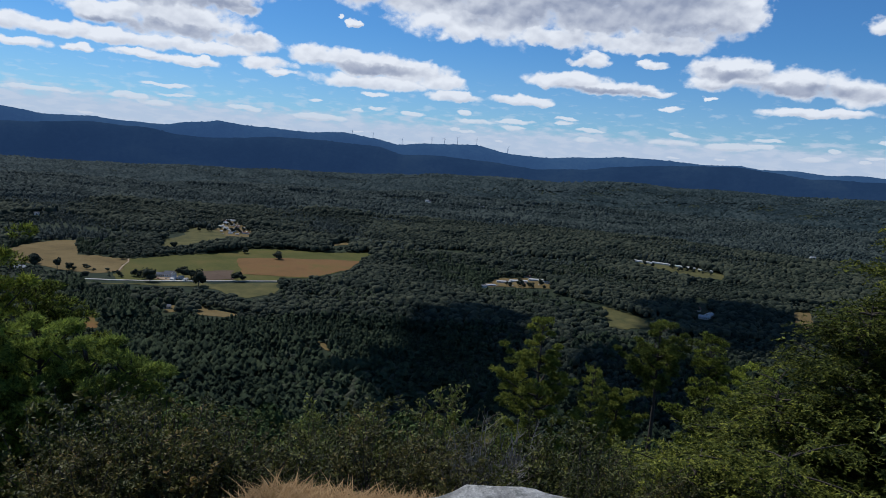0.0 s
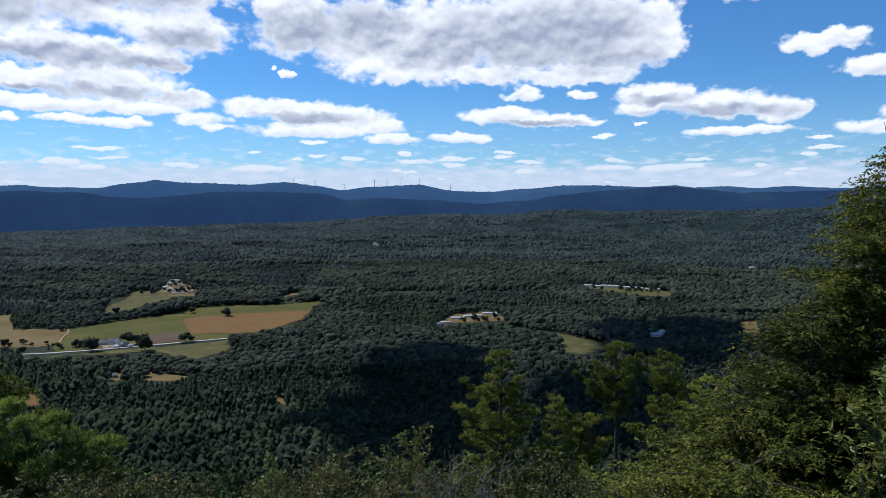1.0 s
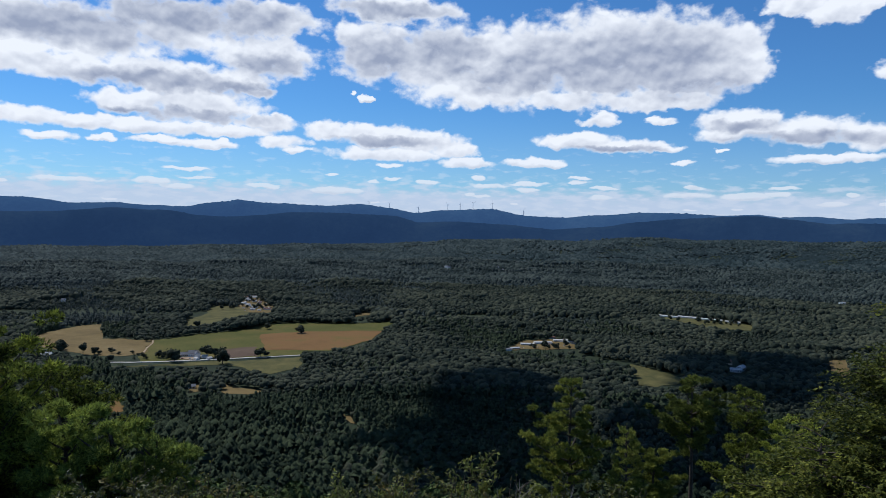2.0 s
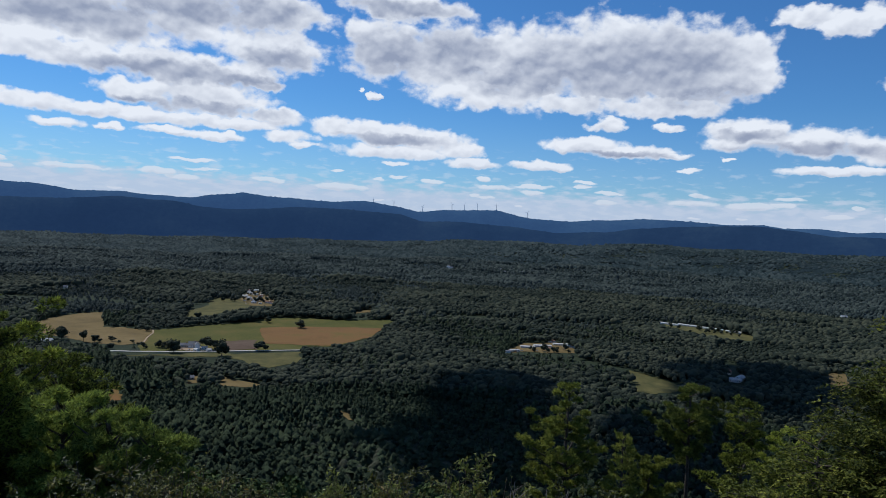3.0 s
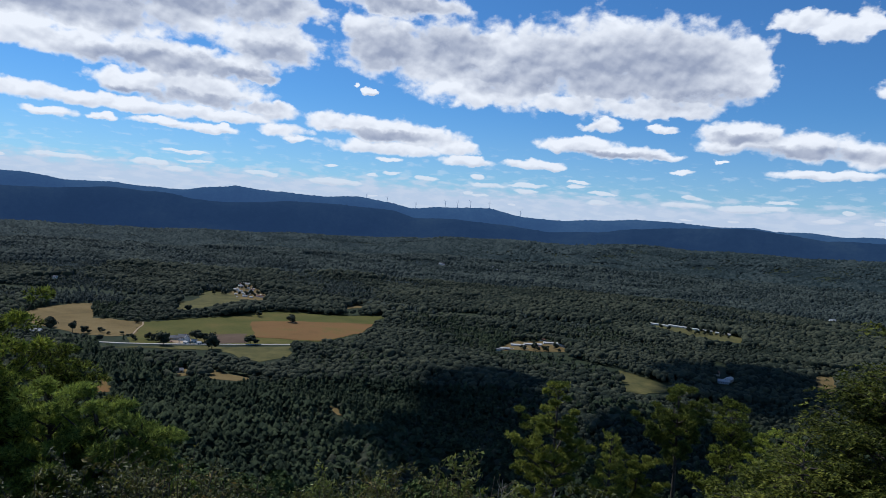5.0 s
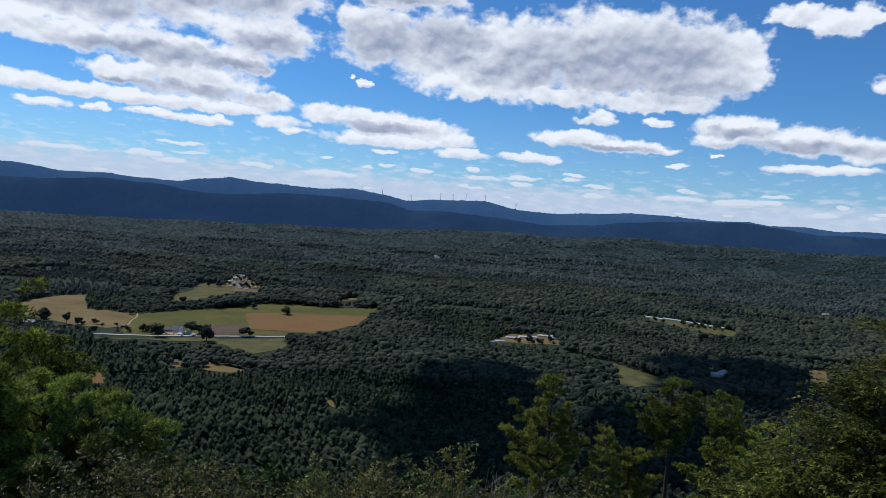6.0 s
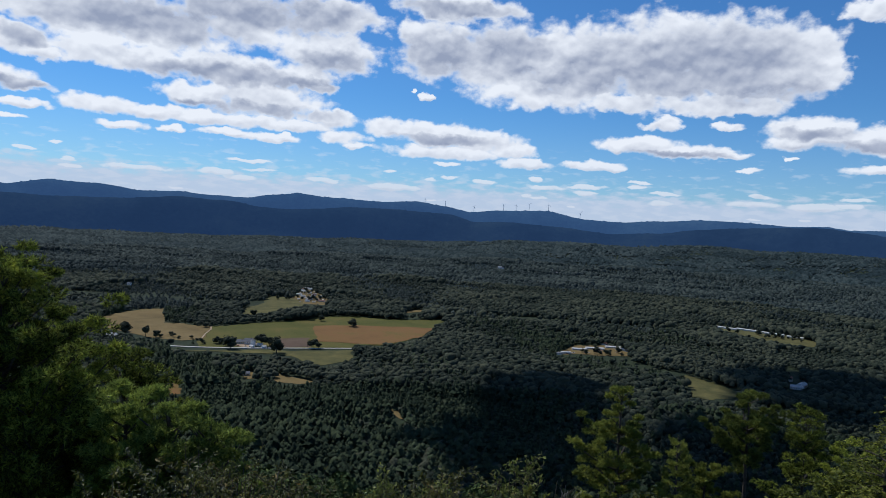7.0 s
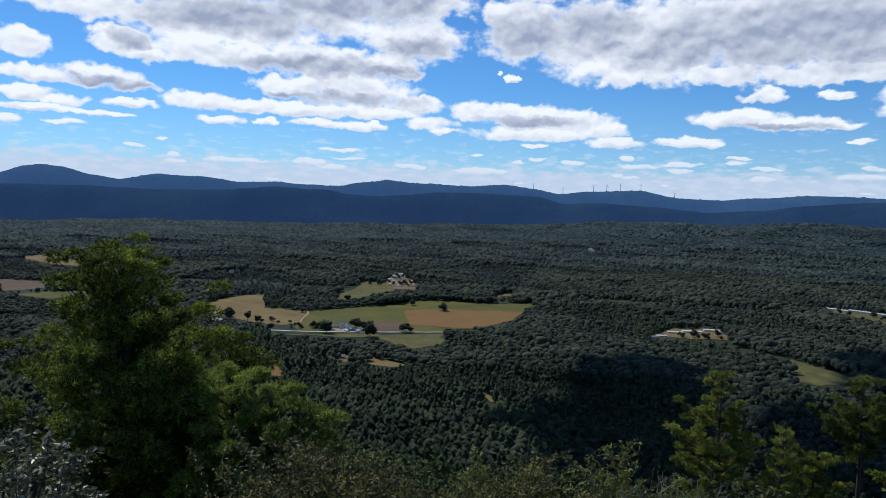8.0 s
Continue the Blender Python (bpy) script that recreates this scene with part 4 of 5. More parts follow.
house("roadside_house", -738, 1016, 10, 16, 8, 4, 3.0, M_WHITE, M_PALEROOF, "white house with pale roof behind pines")
house("yard_house", -423, 866, 30, 9, 7, 3, 2.4, M_CREAM, M_ROOF, "small cream house in the pine wood")
for i, (x, y, w, d, turn) in enumerate([(-735, 1835, 20, 6, 10), (-729, 1856, 24, 6, 5), (-700, 1722, 16, 5, -20), (-665, 1738, 14, 5, 70), (-645, 1655, 18, 5, 60),
                                        (-636, 1620, 12, 4, 10), (-621, 1650, 10, 4, -30), (-676, 1690, 12, 4, 30), (-655, 1700, 11, 4, 80), (-604, 1636, 16, 5, 0),
                                        (-715, 1790, 14, 5, 0), (-690, 1770, 12, 4, 45)]):
    house("camp_cabin", x, y, turn, w, d, 3, 1.4, M_WHITE, M_PALEROOF if i % 3 else M_REDROOF, "small white cabin with " + ("pale metal roof" if i % 3 else "brown roof") + " on the campground", "cabin", "cabins of the campground")
house("long_shed", -585, 1768, -20, 40, 9, 4, 2.0, M_WHITE, M_PALEROOF, "long white shed in the woods", "shed")
for x, y, w, d, turn, roof in [(28, 1290, 26, 10, 5, M_PALEROOF), (57, 1313, 34, 12, 12, M_PALEROOF), (92, 1344, 28, 11, 8, M_PALEROOF), (108, 1326, 24, 9, -15, M_PALEROOF),
                               (78, 1374, 16, 10, 60, M_REDROOF), (4, 1243, 18, 8, 20, M_PALEROOF), (-8, 1228, 12, 7, 30, M_ROOF), (62, 1290, 14, 7, 0, M_REDROOF)]:
    colour = "pale metal" if roof is M_PALEROOF else "dark"
    house("workshop", x, y, turn, w, d * 0.8, 2.4, 1.1, M_WHITE, roof, f"low workshop with {colour} roof in a yard", "workshop", "workshops in the yard")
for x, y, w in [(384, 1757, 46), (432, 1750, 52), (480, 1722, 48), (520, 1692, 34)]:
    house("depot", x, y, -28, w, 9, 2.6, 1.2, M_WHITE, M_PALEROOF, "long white depot with pale metal roof", "depot", "depots in a row")
house("white_hall", 366, 1140, 60, 22, 11, 4.5, 2.5, M_WHITE, M_PALEROOF, "white hall with pale roof among dark trees", "hall")
house("white_hall", 352, 1122, -10, 16, 9, 4, 2.5, M_WHITE, M_PALEROOF, "low white annex with pale roof among dark trees", "hall")
house("red_house", 357, 1180, 20, 11, 8, 5, 3.0, M_CREAM, M_REDROOF, "small cream house with brown roof among trees")
for x, y, w in [(963, 2131, 26), (-1126, 1612, 13), (-289, 2909, 20), (-276, 2890, 14), (-51, 2879, 14), (25, 2928, 14), (-71, 2977, 12), (39, 2956, 12)]:
    house("distant_house", x, y, 15, w * 0.75, 7, 7.5, 3.5, M_WHITE, M_ROOF if w < 15 else M_PALEROOF, "distant white house rising from the woods", "house", "distant houses")


for i, (x, y, w, turn) in enumerate([(-722, 1812, 9, 20), (-706, 1748, 8, -40), (-688, 1806, 8, 70), (-672, 1764, 9, 15), (-660, 1670, 8, -10), (-648, 1690, 9, 40), (-630, 1672, 8, 85),
                                     (-618, 1616, 8, 20), (-684, 1712, 8, 0), (-640, 1730, 9, 55), (-668, 1642, 7, 30), (-610, 1660, 7, -60)]):
    house("camp_trailer", x, y, turn, w, 3.2, 2.4, 0.5, M_WHITE if i % 2 else M_CREAM, M_PALEROOF, ("white" if i % 2 else "cream") + " trailer parked on the campground", "trailer", "trailers of the campground")


def car(x, y, turn, paint, label):
    top = thing("parked_car", pose(x, y, float(ground_z(x, y)) + 0.6, 0, 0, turn), label, "car", "cars parked in the yards")
    bm = bmesh.new()
    box(bm, (4.4, 1.8, 0.7), (0, 0, 0.65), 0.15)
    body = bm_part("body", bm, paint, top)
    bm = bmesh.new()
    box(bm, (2.3, 1.6, 0.6), (-0.2, 0, 1.25), 0.12)
    for v in bm.verts:
        if v.co.z > 1.3:
            v.co.x *= 0.75
    bm_part("cabin", bm, M_PANE, body)
    for sx in (-1.35, 1.35):
        for sy in (-0.82, 0.82):
            bm = bmesh.new()
            bmesh.ops.create_cone(bm, cap_ends=True, segments=12, radius1=0.33, radius2=0.33, depth=0.2, matrix=pose(sx, sy, 0.33, 90))
            bm_part("wheel", bm, M_TYRE, top)


for x, y, turn, red in [(-6, 1244, 10, 0), (0, 1242, 14, 0), (6, 1240, 8, 1), (12, 1246, 12, 0), (18, 1252, 15, 0), (38, 1262, 80, 1), (46, 1266, 75, 0), (84, 1300, 30, 0), (96, 1296, 40, 0),
                        (-512, 1042, 30, 0), (-524, 1040, 10, 1), (-498, 1050, 70, 0), (-650, 1606, 30, 0), (-664, 1720, 60, 1), (-700, 1764, 20, 0)]:
    car(x, y, turn, M_CARRED if red else M_CARWHITE, ("dull red" if red else "white") + " car parked on a bare yard")


def turbine(az, r, foot, tall, turn, label):
    a = radians(az)
    top = thing("wind_turbine", pose(r * math.sin(a), r * math.cos(a), foot, 0, 0, -az), label, "wind turbine", "wind farm on the ridge")
    bm = bmesh.new()
    bmesh.ops.create_cone(bm, cap_ends=True, segments=12, radius1=2.0, radius2=1.2, depth=tall, matrix=pose(0, 0, tall / 2))
    bm_part("tower", bm, M_TURBINE, top)
    bm = bmesh.new()
    box(bm, (3.0, 7.0, 3.0), (0, 0.5, tall + 0.8), 0.5)
    head = bm_part("nacelle", bm, M_TURBINE, top)
    bm = bmesh.new()
    bmesh.ops.create_cone(bm, cap_ends=True, segments=10, radius1=1.3, radius2=0.4, depth=2.0, matrix=pose(0, -4, tall + 0.8, 90))
    bm_part("hub", bm, M_TURBINE, head)
    for k in range(3):
        bm = bmesh.new()
        box(bm, (1.3, 0.5, tall * 0.38), (0, 0, tall * 0.2), 0.1)
        for v in bm.verts:
            if v.co.z > tall * 0.3:
                v.co.x *= 0.35
        bmesh.ops.transform(bm, matrix=Matrix.Translation((0, -4, tall + 0.8)) @ pose(0, 0, 0, 0, turn + 120 * k, 0), verts=bm.verts[:])
        bm_part("blade", bm, M_TURBINE, top)


for az, el, tall, turn in [(-12.2, 1.0, 36, 10), (-10.5, 0.9, 38, 50), (-8.1, 0.5, 46, 30), (-5.66, 0.8, 46, 80), (-4.63, 0.85, 44, 15), (-3.56, 0.85, 56, 60), (-1.97, 0.85, 56, 0), (0.61, 0.35, 54, 40)]:
    turbine(az, 4810, 4810 * math.tan(radians(el)) - 6, tall, turn, "white three-bladed wind turbine at rest on the ridge")

# ---- single trees in the valley ----


def valley_tree(name, v, f, material, x, y, h, spread, label, rng):
    z = float(ground_z(x, y)) + 0.4
    top = thing(name, pose(x, y, z), label, "tree", "single trees of the meadows")
    bm = bmesh.new()
    bmesh.ops.create_cone(bm, cap_ends=True, segments=7, radius1=h * 0.03, radius2=h * 0.012, depth=h * 0.6, matrix=pose(0, 0, h * 0.28))
    bm_part("trunk", bm, M_BARK, top)
    part("crown", mesh_of("crown", v * [h * spread, h * spread, h], f, material, True), top)


def build_valley_trees():
    rng = np.random.default_rng(3)
    for x, y, h, spread in [(-526, 1018, 24, 1.3), (-540, 1034, 15, 1.2), (-492, 1060, 22, 1.3), (-480, 1062, 17, 1.2), (-447, 1017, 29, 1.05), (-410, 1080, 17, 1.7), (-418, 1318, 19, 1.7),
                            (-499, 1354, 14, 1.5), (-658, 1171, 11, 1.6), (-694, 1042, 20, 0.9), (-676, 1045, 14, 1.2), (-754, 1072, 18, 1.2), (-738, 1050, 20, 1.3), (-560, 1050, 10, 1.4),
                            (-402, 1084, 9, 1.6), (-465, 1040, 8, 1.5), (40, 1255, 9, 1.4), (75, 1262, 10, 1.3), (-640, 1330, 16, 1.2), (-672, 1052, 6, 1.9), (-655, 1062, 7, 1.9), (-640, 1054, 5, 2.0), (-622, 1064, 6, 1.8), (-604, 1052, 5, 2.0), (-690, 1064, 6, 1.8), (-668, 1078, 6, 2.0)]:
        v, f = leafy_crown(rng, 0.4)
        valley_tree("meadow_tree", v, f, M_BROAD, x, y, h, spread, "round dark green tree standing in the meadow" if spread > 1 else "tall slim dark tree beside the farm road", rng)


def build_yard_trees():
    """Trees scattered among the cabins and workshops."""
    rng = np.random.default_rng(8)
    first = None
    for cx, cy, sx, sy, n in [(-668, 1715, 62, 105, 26), (54, 1272, 58, 22, 10), (450, 1665, 80, 40, 20), (365, 1160, 26, 45, 9), (-560, 1040, 30, 14, 6)]:
        for _ in range(n):
            x, y, size = cx + rng.uniform(-1, 1) * sx, cy + rng.uniform(-1, 1) * sy, rng.uniform(0.5, 1.05)
            m = pose(x, y, float(ground_z(x, y)) + 0.3, 0, 0, rng.uniform(0, 360)) @ Matrix.Diagonal((size, size, size, 1))
            if first is None:
                v, f = leafy_crown(rng, 0.42, 180)
                valley_tree("yard_tree", v, f, M_BROAD, x, y, 13, 1.1, "dark green tree among the buildings of a yard", rng)
                first = scene.objects["yard_tree"]
                tagged(first, group="trees among the buildings")
            else:
                copy_thing(first, m).matrix_basis = m


def build_slope_trees():
    """Crowns of the trees on the steep slope below the ledge, seen from above."""
    rng = np.random.default_rng(52)
    first = []
    for k in range(5):
        v, f = leafy_crown(rng, rng.uniform(0.3, 0.4), 4200, 0.4)
        trunk_h = 15.0
        top = thing("slope_tree", Matrix(), "full green broadleaf tree on the steep slope", "tree", "trees on the slope")
        bm = bmesh.new()
        bmesh.ops.create_cone(bm, cap_ends=True, segments=8, radius1=0.28, radius2=0.1, depth=10.0, matrix=pose(0, 0, 4.4))
        bm_part("trunk", bm, M_BARK, top)
        part("crown", mesh_of("crown", v * trunk_h, f, M_SLOPE), top)
        first.append([top, False])
    for az in np.arange(-36, 27, 1.5):
        for near, far, el in ((40, 75, -21.2), (85, 150, -19.9), (170, 260, -19.0)):
            a, r = az + rng.normal(0, 0.6), rng.uniform(near, far)
            rise = 2.3 * (1 - smooth_step(a, -32.0, -8.0)) - 0.6 + 0.4 * math.sin(a * 0.9)
            x, y = r * math.sin(radians(a)), r * math.cos(radians(a))
            z = float(ground_z(x, y))
            tall = EYE + r * math.tan(radians(el + rise + rng.normal(0, 0.5))) - z
            if not 7.0 < tall < 27.0:
                continue
            size = tall / 15.0
            m = pose(x, y, z - 0.3, 0, 0, rng.uniform(0, 360)) @ Matrix.Diagonal((min(size, 1.1), min(size, 1.1), size, 1))
            pick = first[int(rng.integers(0, 5))]
            if pick[1]:
                copy_thing(pick[0], m).matrix_basis = m
            else:
                pick[0].matrix_world, pick[1] = m, True


build_valley_trees()
build_yard_trees()
build_slope_trees()

# ---- the ledge ----


def build_ledge():
    """A whaleback of bare granite under the camera, with the ground falling away past its lip."""
    n, m = 110, 90
    xs, ys = np.linspace(-3.6, 3.9, n), np.linspace(-5.0, 3.9, m)
    x, y = np.meshgrid(xs, ys, indexing="ij")
    lip = 3.28 + 0.06 * np.sin(x * 1.7 + 0.5) + 0.04 * np.sin(x * 4.1) - 0.2 * (x - 0.12) ** 2
    z = -0.055 + 0.025 * np.sin(x * 1.3 + 2) * np.cos(y * 1.1) + 0.02 * np.sin(x * 3.1 + y * 2.2)
    for i in range(n):
        for j in range(m):
            z[i, j] += 0.05 * noise.fractal(Vector((x[i, j] * 1.6, y[i, j] * 1.6, 0.3)), 1.0, 2.0, 5)
    z = z - 0.09 * smooth_step(-x, 0.3, 1.0)
    over = np.clip(y - lip, 0, None)
    z = z - over * 1.6 - 1.5 * over ** 2
    edge = np.clip(np.abs(x) - 2.9, 0, None)
    z = z - 0.9 * edge - 0.5 * edge ** 2 - 0.02 * np.clip(-y - 3, 0, None) ** 2
    verts = np.stack([x, y, z], -1).reshape(-1, 3)
    i, j = np.meshgrid(np.arange(n - 1), np.arange(m - 1), indexing="ij")
    k = i * m + j
    faces = np.stack([k, k + m, k + m + 1, k + 1], -1).reshape(-1, 4)
    tagged(new("rock_ledge", mesh_of("rock_ledge", verts, faces, M_ROCK, True)), "grey lichen-flecked granite ledge on the summit", "rock", kind="structure")


build_ledge()


def grass_tuft(rng, blades, height, spread):
    base = rng.normal(0, spread, (blades, 2))
    lean = base * rng.uniform(0.6, 2.0, (blades, 1)) + rng.normal(0, 0.05, (blades, 2))
    h = height * rng.uniform(0.5, 1.1, blades)
    a = rng.uniform(0, 6.28, blades)
    w = 0.004
    sx, sy = np.cos(a) * w, np.sin(a) * w
    zero = np.zeros(blades)
    p0 = np.column_stack([base[:, 0] - sx, base[:, 1] - sy, zero])
    p1 = np.column_stack([base[:, 0] + sx, base[:, 1] + sy, zero])
    mid = np.column_stack([base[:, 0] + lean[:, 0] * 0.4, base[:, 1] + lean[:, 1] * 0.4, h * 0.6])
    tip = np.column_stack([base[:, 0] + lean[:, 0], base[:, 1] + lean[:, 1], h])
    verts = np.stack([p0, p1, mid + np.column_stack([sx, sy, zero]) * 0.7, mid - np.column_stack([sx, sy, zero]) * 0.7, tip], 1).reshape(-1, 3)
    k = np.arange(blades)[:, None] * 5
    return verts, np.concatenate([k + [0, 1, 2], k + [0, 2, 3], k + [3, 2, 4]])


def build_dry_grass():
    rng = np.random.default_rng(21)
    pieces = []
    for _ in range(520):
        side = rng.random()
        x = rng.uniform(-1.1, -0.15) if side < 0.65 else rng.uniform(0.4, 1.15)
        y = rng.uniform(3.0, 3.5)
        v, f = grass_tuft(rng, 26, rng.uniform(0.02, 0.05), 0.028)
        z = -0.15 - 0.3 * max(0.0, y - 3.0)
        pieces.append((v + [x, y, z], f))
    v, f = join(pieces)
    tagged(new("dry_grass", mesh_of("dry_grass", v, f, M_STRAW)), "straw-coloured dry grass along the ledge's lip", "grass", kind="stuff")


build_dry_grass()

# ---- trees and shrubs on the summit ----


def tube(pts, radii, sides=6):
    """A tapered limb along points."""
    pts, radii = np.asarray(pts, float), np.asarray(radii, float)
    along = unit(np.gradient(pts, axis=0))
    ref = np.where(np.abs(along[:, 2:]) > 0.9, [[1.0, 0, 0]], [[0, 0, 1.0]])
    s = unit(np.cross(along, ref))
    t = np.cross(along, s)
    a = np.arange(sides) * 2 * np.pi / sides
    ring = pts[:, None] + radii[:, None, None] * (s[:, None] * np.cos(a)[None, :, None] + t[:, None] * np.sin(a)[None, :, None])
    n = len(pts)
    i, j = np.meshgrid(np.arange(n - 1), np.arange(sides), indexing="ij")
    p, q = i * sides + j, i * sides + (j + 1) % sides
    f = np.concatenate([np.stack([p, q, q + sides], -1).reshape(-1, 3), np.stack([p, q + sides, p + sides], -1).reshape(-1, 3)])
    return ring.reshape(-1, 3), f


def limb(start, az, length, rise, curl, steps=7):
    """A bough that starts at an angle and bends up (curl > 0) or droops."""
    s = np.linspace(0, 1, steps)
    out = length * s
    up = length * (math.tan(rise) * s * 0.7 + curl * s ** 2)
    return np.column_stack([start[0] + out * math.cos(az), start[1] + out * math.sin(az), start[2] + up])


def tufts(tips, ways, count, length, width, rng, open_=0.75):
    """Bundles of needles at twig tips."""
    n = len(tips)
    base = np.repeat(tips, count, 0) - np.repeat(ways, count, 0) * rng.uniform(0, 0.9, (n * count, 1)) * length
    way = unit(np.repeat(ways, count, 0) * 0.8 + unit(rng.normal(0, 1, (n * count, 3))) * open_)
    side = unit(np.cross(way, rng.normal(0, 1, (n * count, 3)))) * width / 2
    long = length * rng.uniform(0.7, 1.15, (n * count, 1))
    verts = np.stack([base - side, base + side, base + way * long], 1).reshape(-1, 3)
    return verts, np.arange(len(verts)).reshape(-1, 3)


def pine(rng, tall, wide, clear, needle, count, thick, twigs=9, gap=0.42, top_power=0.75, sweep=0.35, per_whorl=5, inner=0.22, uneven=0.0, clump=0.0):
    """A pine: trunk, boughs in whorls and bundles of needles. Returns three meshes' arrays."""
    sway = np.cumsum(rng.normal(0, 0.02 * tall / 8, (9, 2)), 0)
    hz = np.linspace(-0.6, tall, 9)
    trunk = np.column_stack([sway, hz])
    rad = thick * (1 - np.clip(hz / tall, 0, 1)) ** 0.8 + 0.008
    wood, tips, ways = [], [], []
    z = clear
    while z < tall - 0.1:
        f = (tall - z) / (tall - clear)
        reach = wide * (f ** top_power) * (0.75 + 0.25 * math.sin(f * 3))
        cx, cy = np.interp(z, hz, trunk[:, 0]), np.interp(z, hz, trunk[:, 1])
        turn = rng.uniform(0, 6.28)
        for k in range(per_whorl):
            if rng.random() < uneven * 0.5:
                continue
            length = reach * rng.uniform(0.55 - 0.25 * uneven, 1.12 + 0.2 * uneven) + 0.12
            az = turn + k * 6.283 / per_whorl + rng.normal(0, 0.25)
            path = limb((cx, cy, z + rng.normal(0, 0.08)), az, length, rng.uniform(0.1, 0.5) + 0.4 * (1 - f), sweep * rng.uniform(0.3, 1.0))
            wood.append(tube(path, np.linspace(0.012 + 0.018 * length, 0.005, len(path)), 5))
            m = max(6, int(twigs * length / wide * 3.2))
            at = rng.uniform(inner, 1.0, m)
            p = np.stack([np.interp(at, np.linspace(0, 1, len(path)), path[:, c]) for c in range(3)], -1)
            out = np.array([math.cos(az), math.sin(az), 0])
            cross = np.array([-math.sin(az), math.cos(az), 0])
            w = unit(out * rng.uniform(0.3, 1.0, (m, 1)) + cross * rng.choice([-1, 1], (m, 1)) * rng.uniform(0.3, 1.0, (m, 1)) + [0, 0, 0.35])
            tl = (0.14 + 0.42 * length * (1.1 - at))[:, None] * rng.uniform(0.6, 1.2, (m, 1))
            if clump:
                # foliage in cushions along the bough, open air between them
                many = max(1, int(round(length / (clump * 1.6))))
                for q in np.linspace(1.0, max(inner, 0.3), many + 1)[:many + (length > clump * 2)]:
                    c = np.array([np.interp(q, np.linspace(0, 1, len(path)), path[:, i]) for i in range(3)])
                    c = c + cross * rng.normal(0, 0.28 * length * (1.15 - q)) + [0, 0, 0.3 * clump]
                    k2 = int(m * 4 / many * 0.75) + 3
                    ball = unit(rng.normal(0, 1, (k2, 3)) + [0, 0, 0.35]) * rng.uniform(0.45, 1.0, (k2, 1)) ** 0.6
                    tips.append(c + ball * [clump, clump, clump * 0.5] * rng.uniform(0.7, 1.2))
                    ways.append(unit(ball + out * 0.35 + [0, 0, 0.45]))
                continue
            for s in np.linspace(0.35, 1.0, 4):
                tips.append(p + w * tl * s + rng.normal(0, 0.02, (m, 3)))
                ways.append(unit(w + rng.normal(0, 0.25, (m, 3)) + [0, 0, 0.25]))
        z += gap * rng.uniform(0.75, 1.25)
    top = np.array([[trunk[-1, 0], trunk[-1, 1], tall]])
    tips.append(top)
    ways.append(np.array([[0, 0, 1.0]]))
    needles = tufts(np.concatenate(tips), np.concatenate(ways), count, needle, needle * 0.24, rng, 0.9)
    return tube(trunk, rad, 9), wood, needles


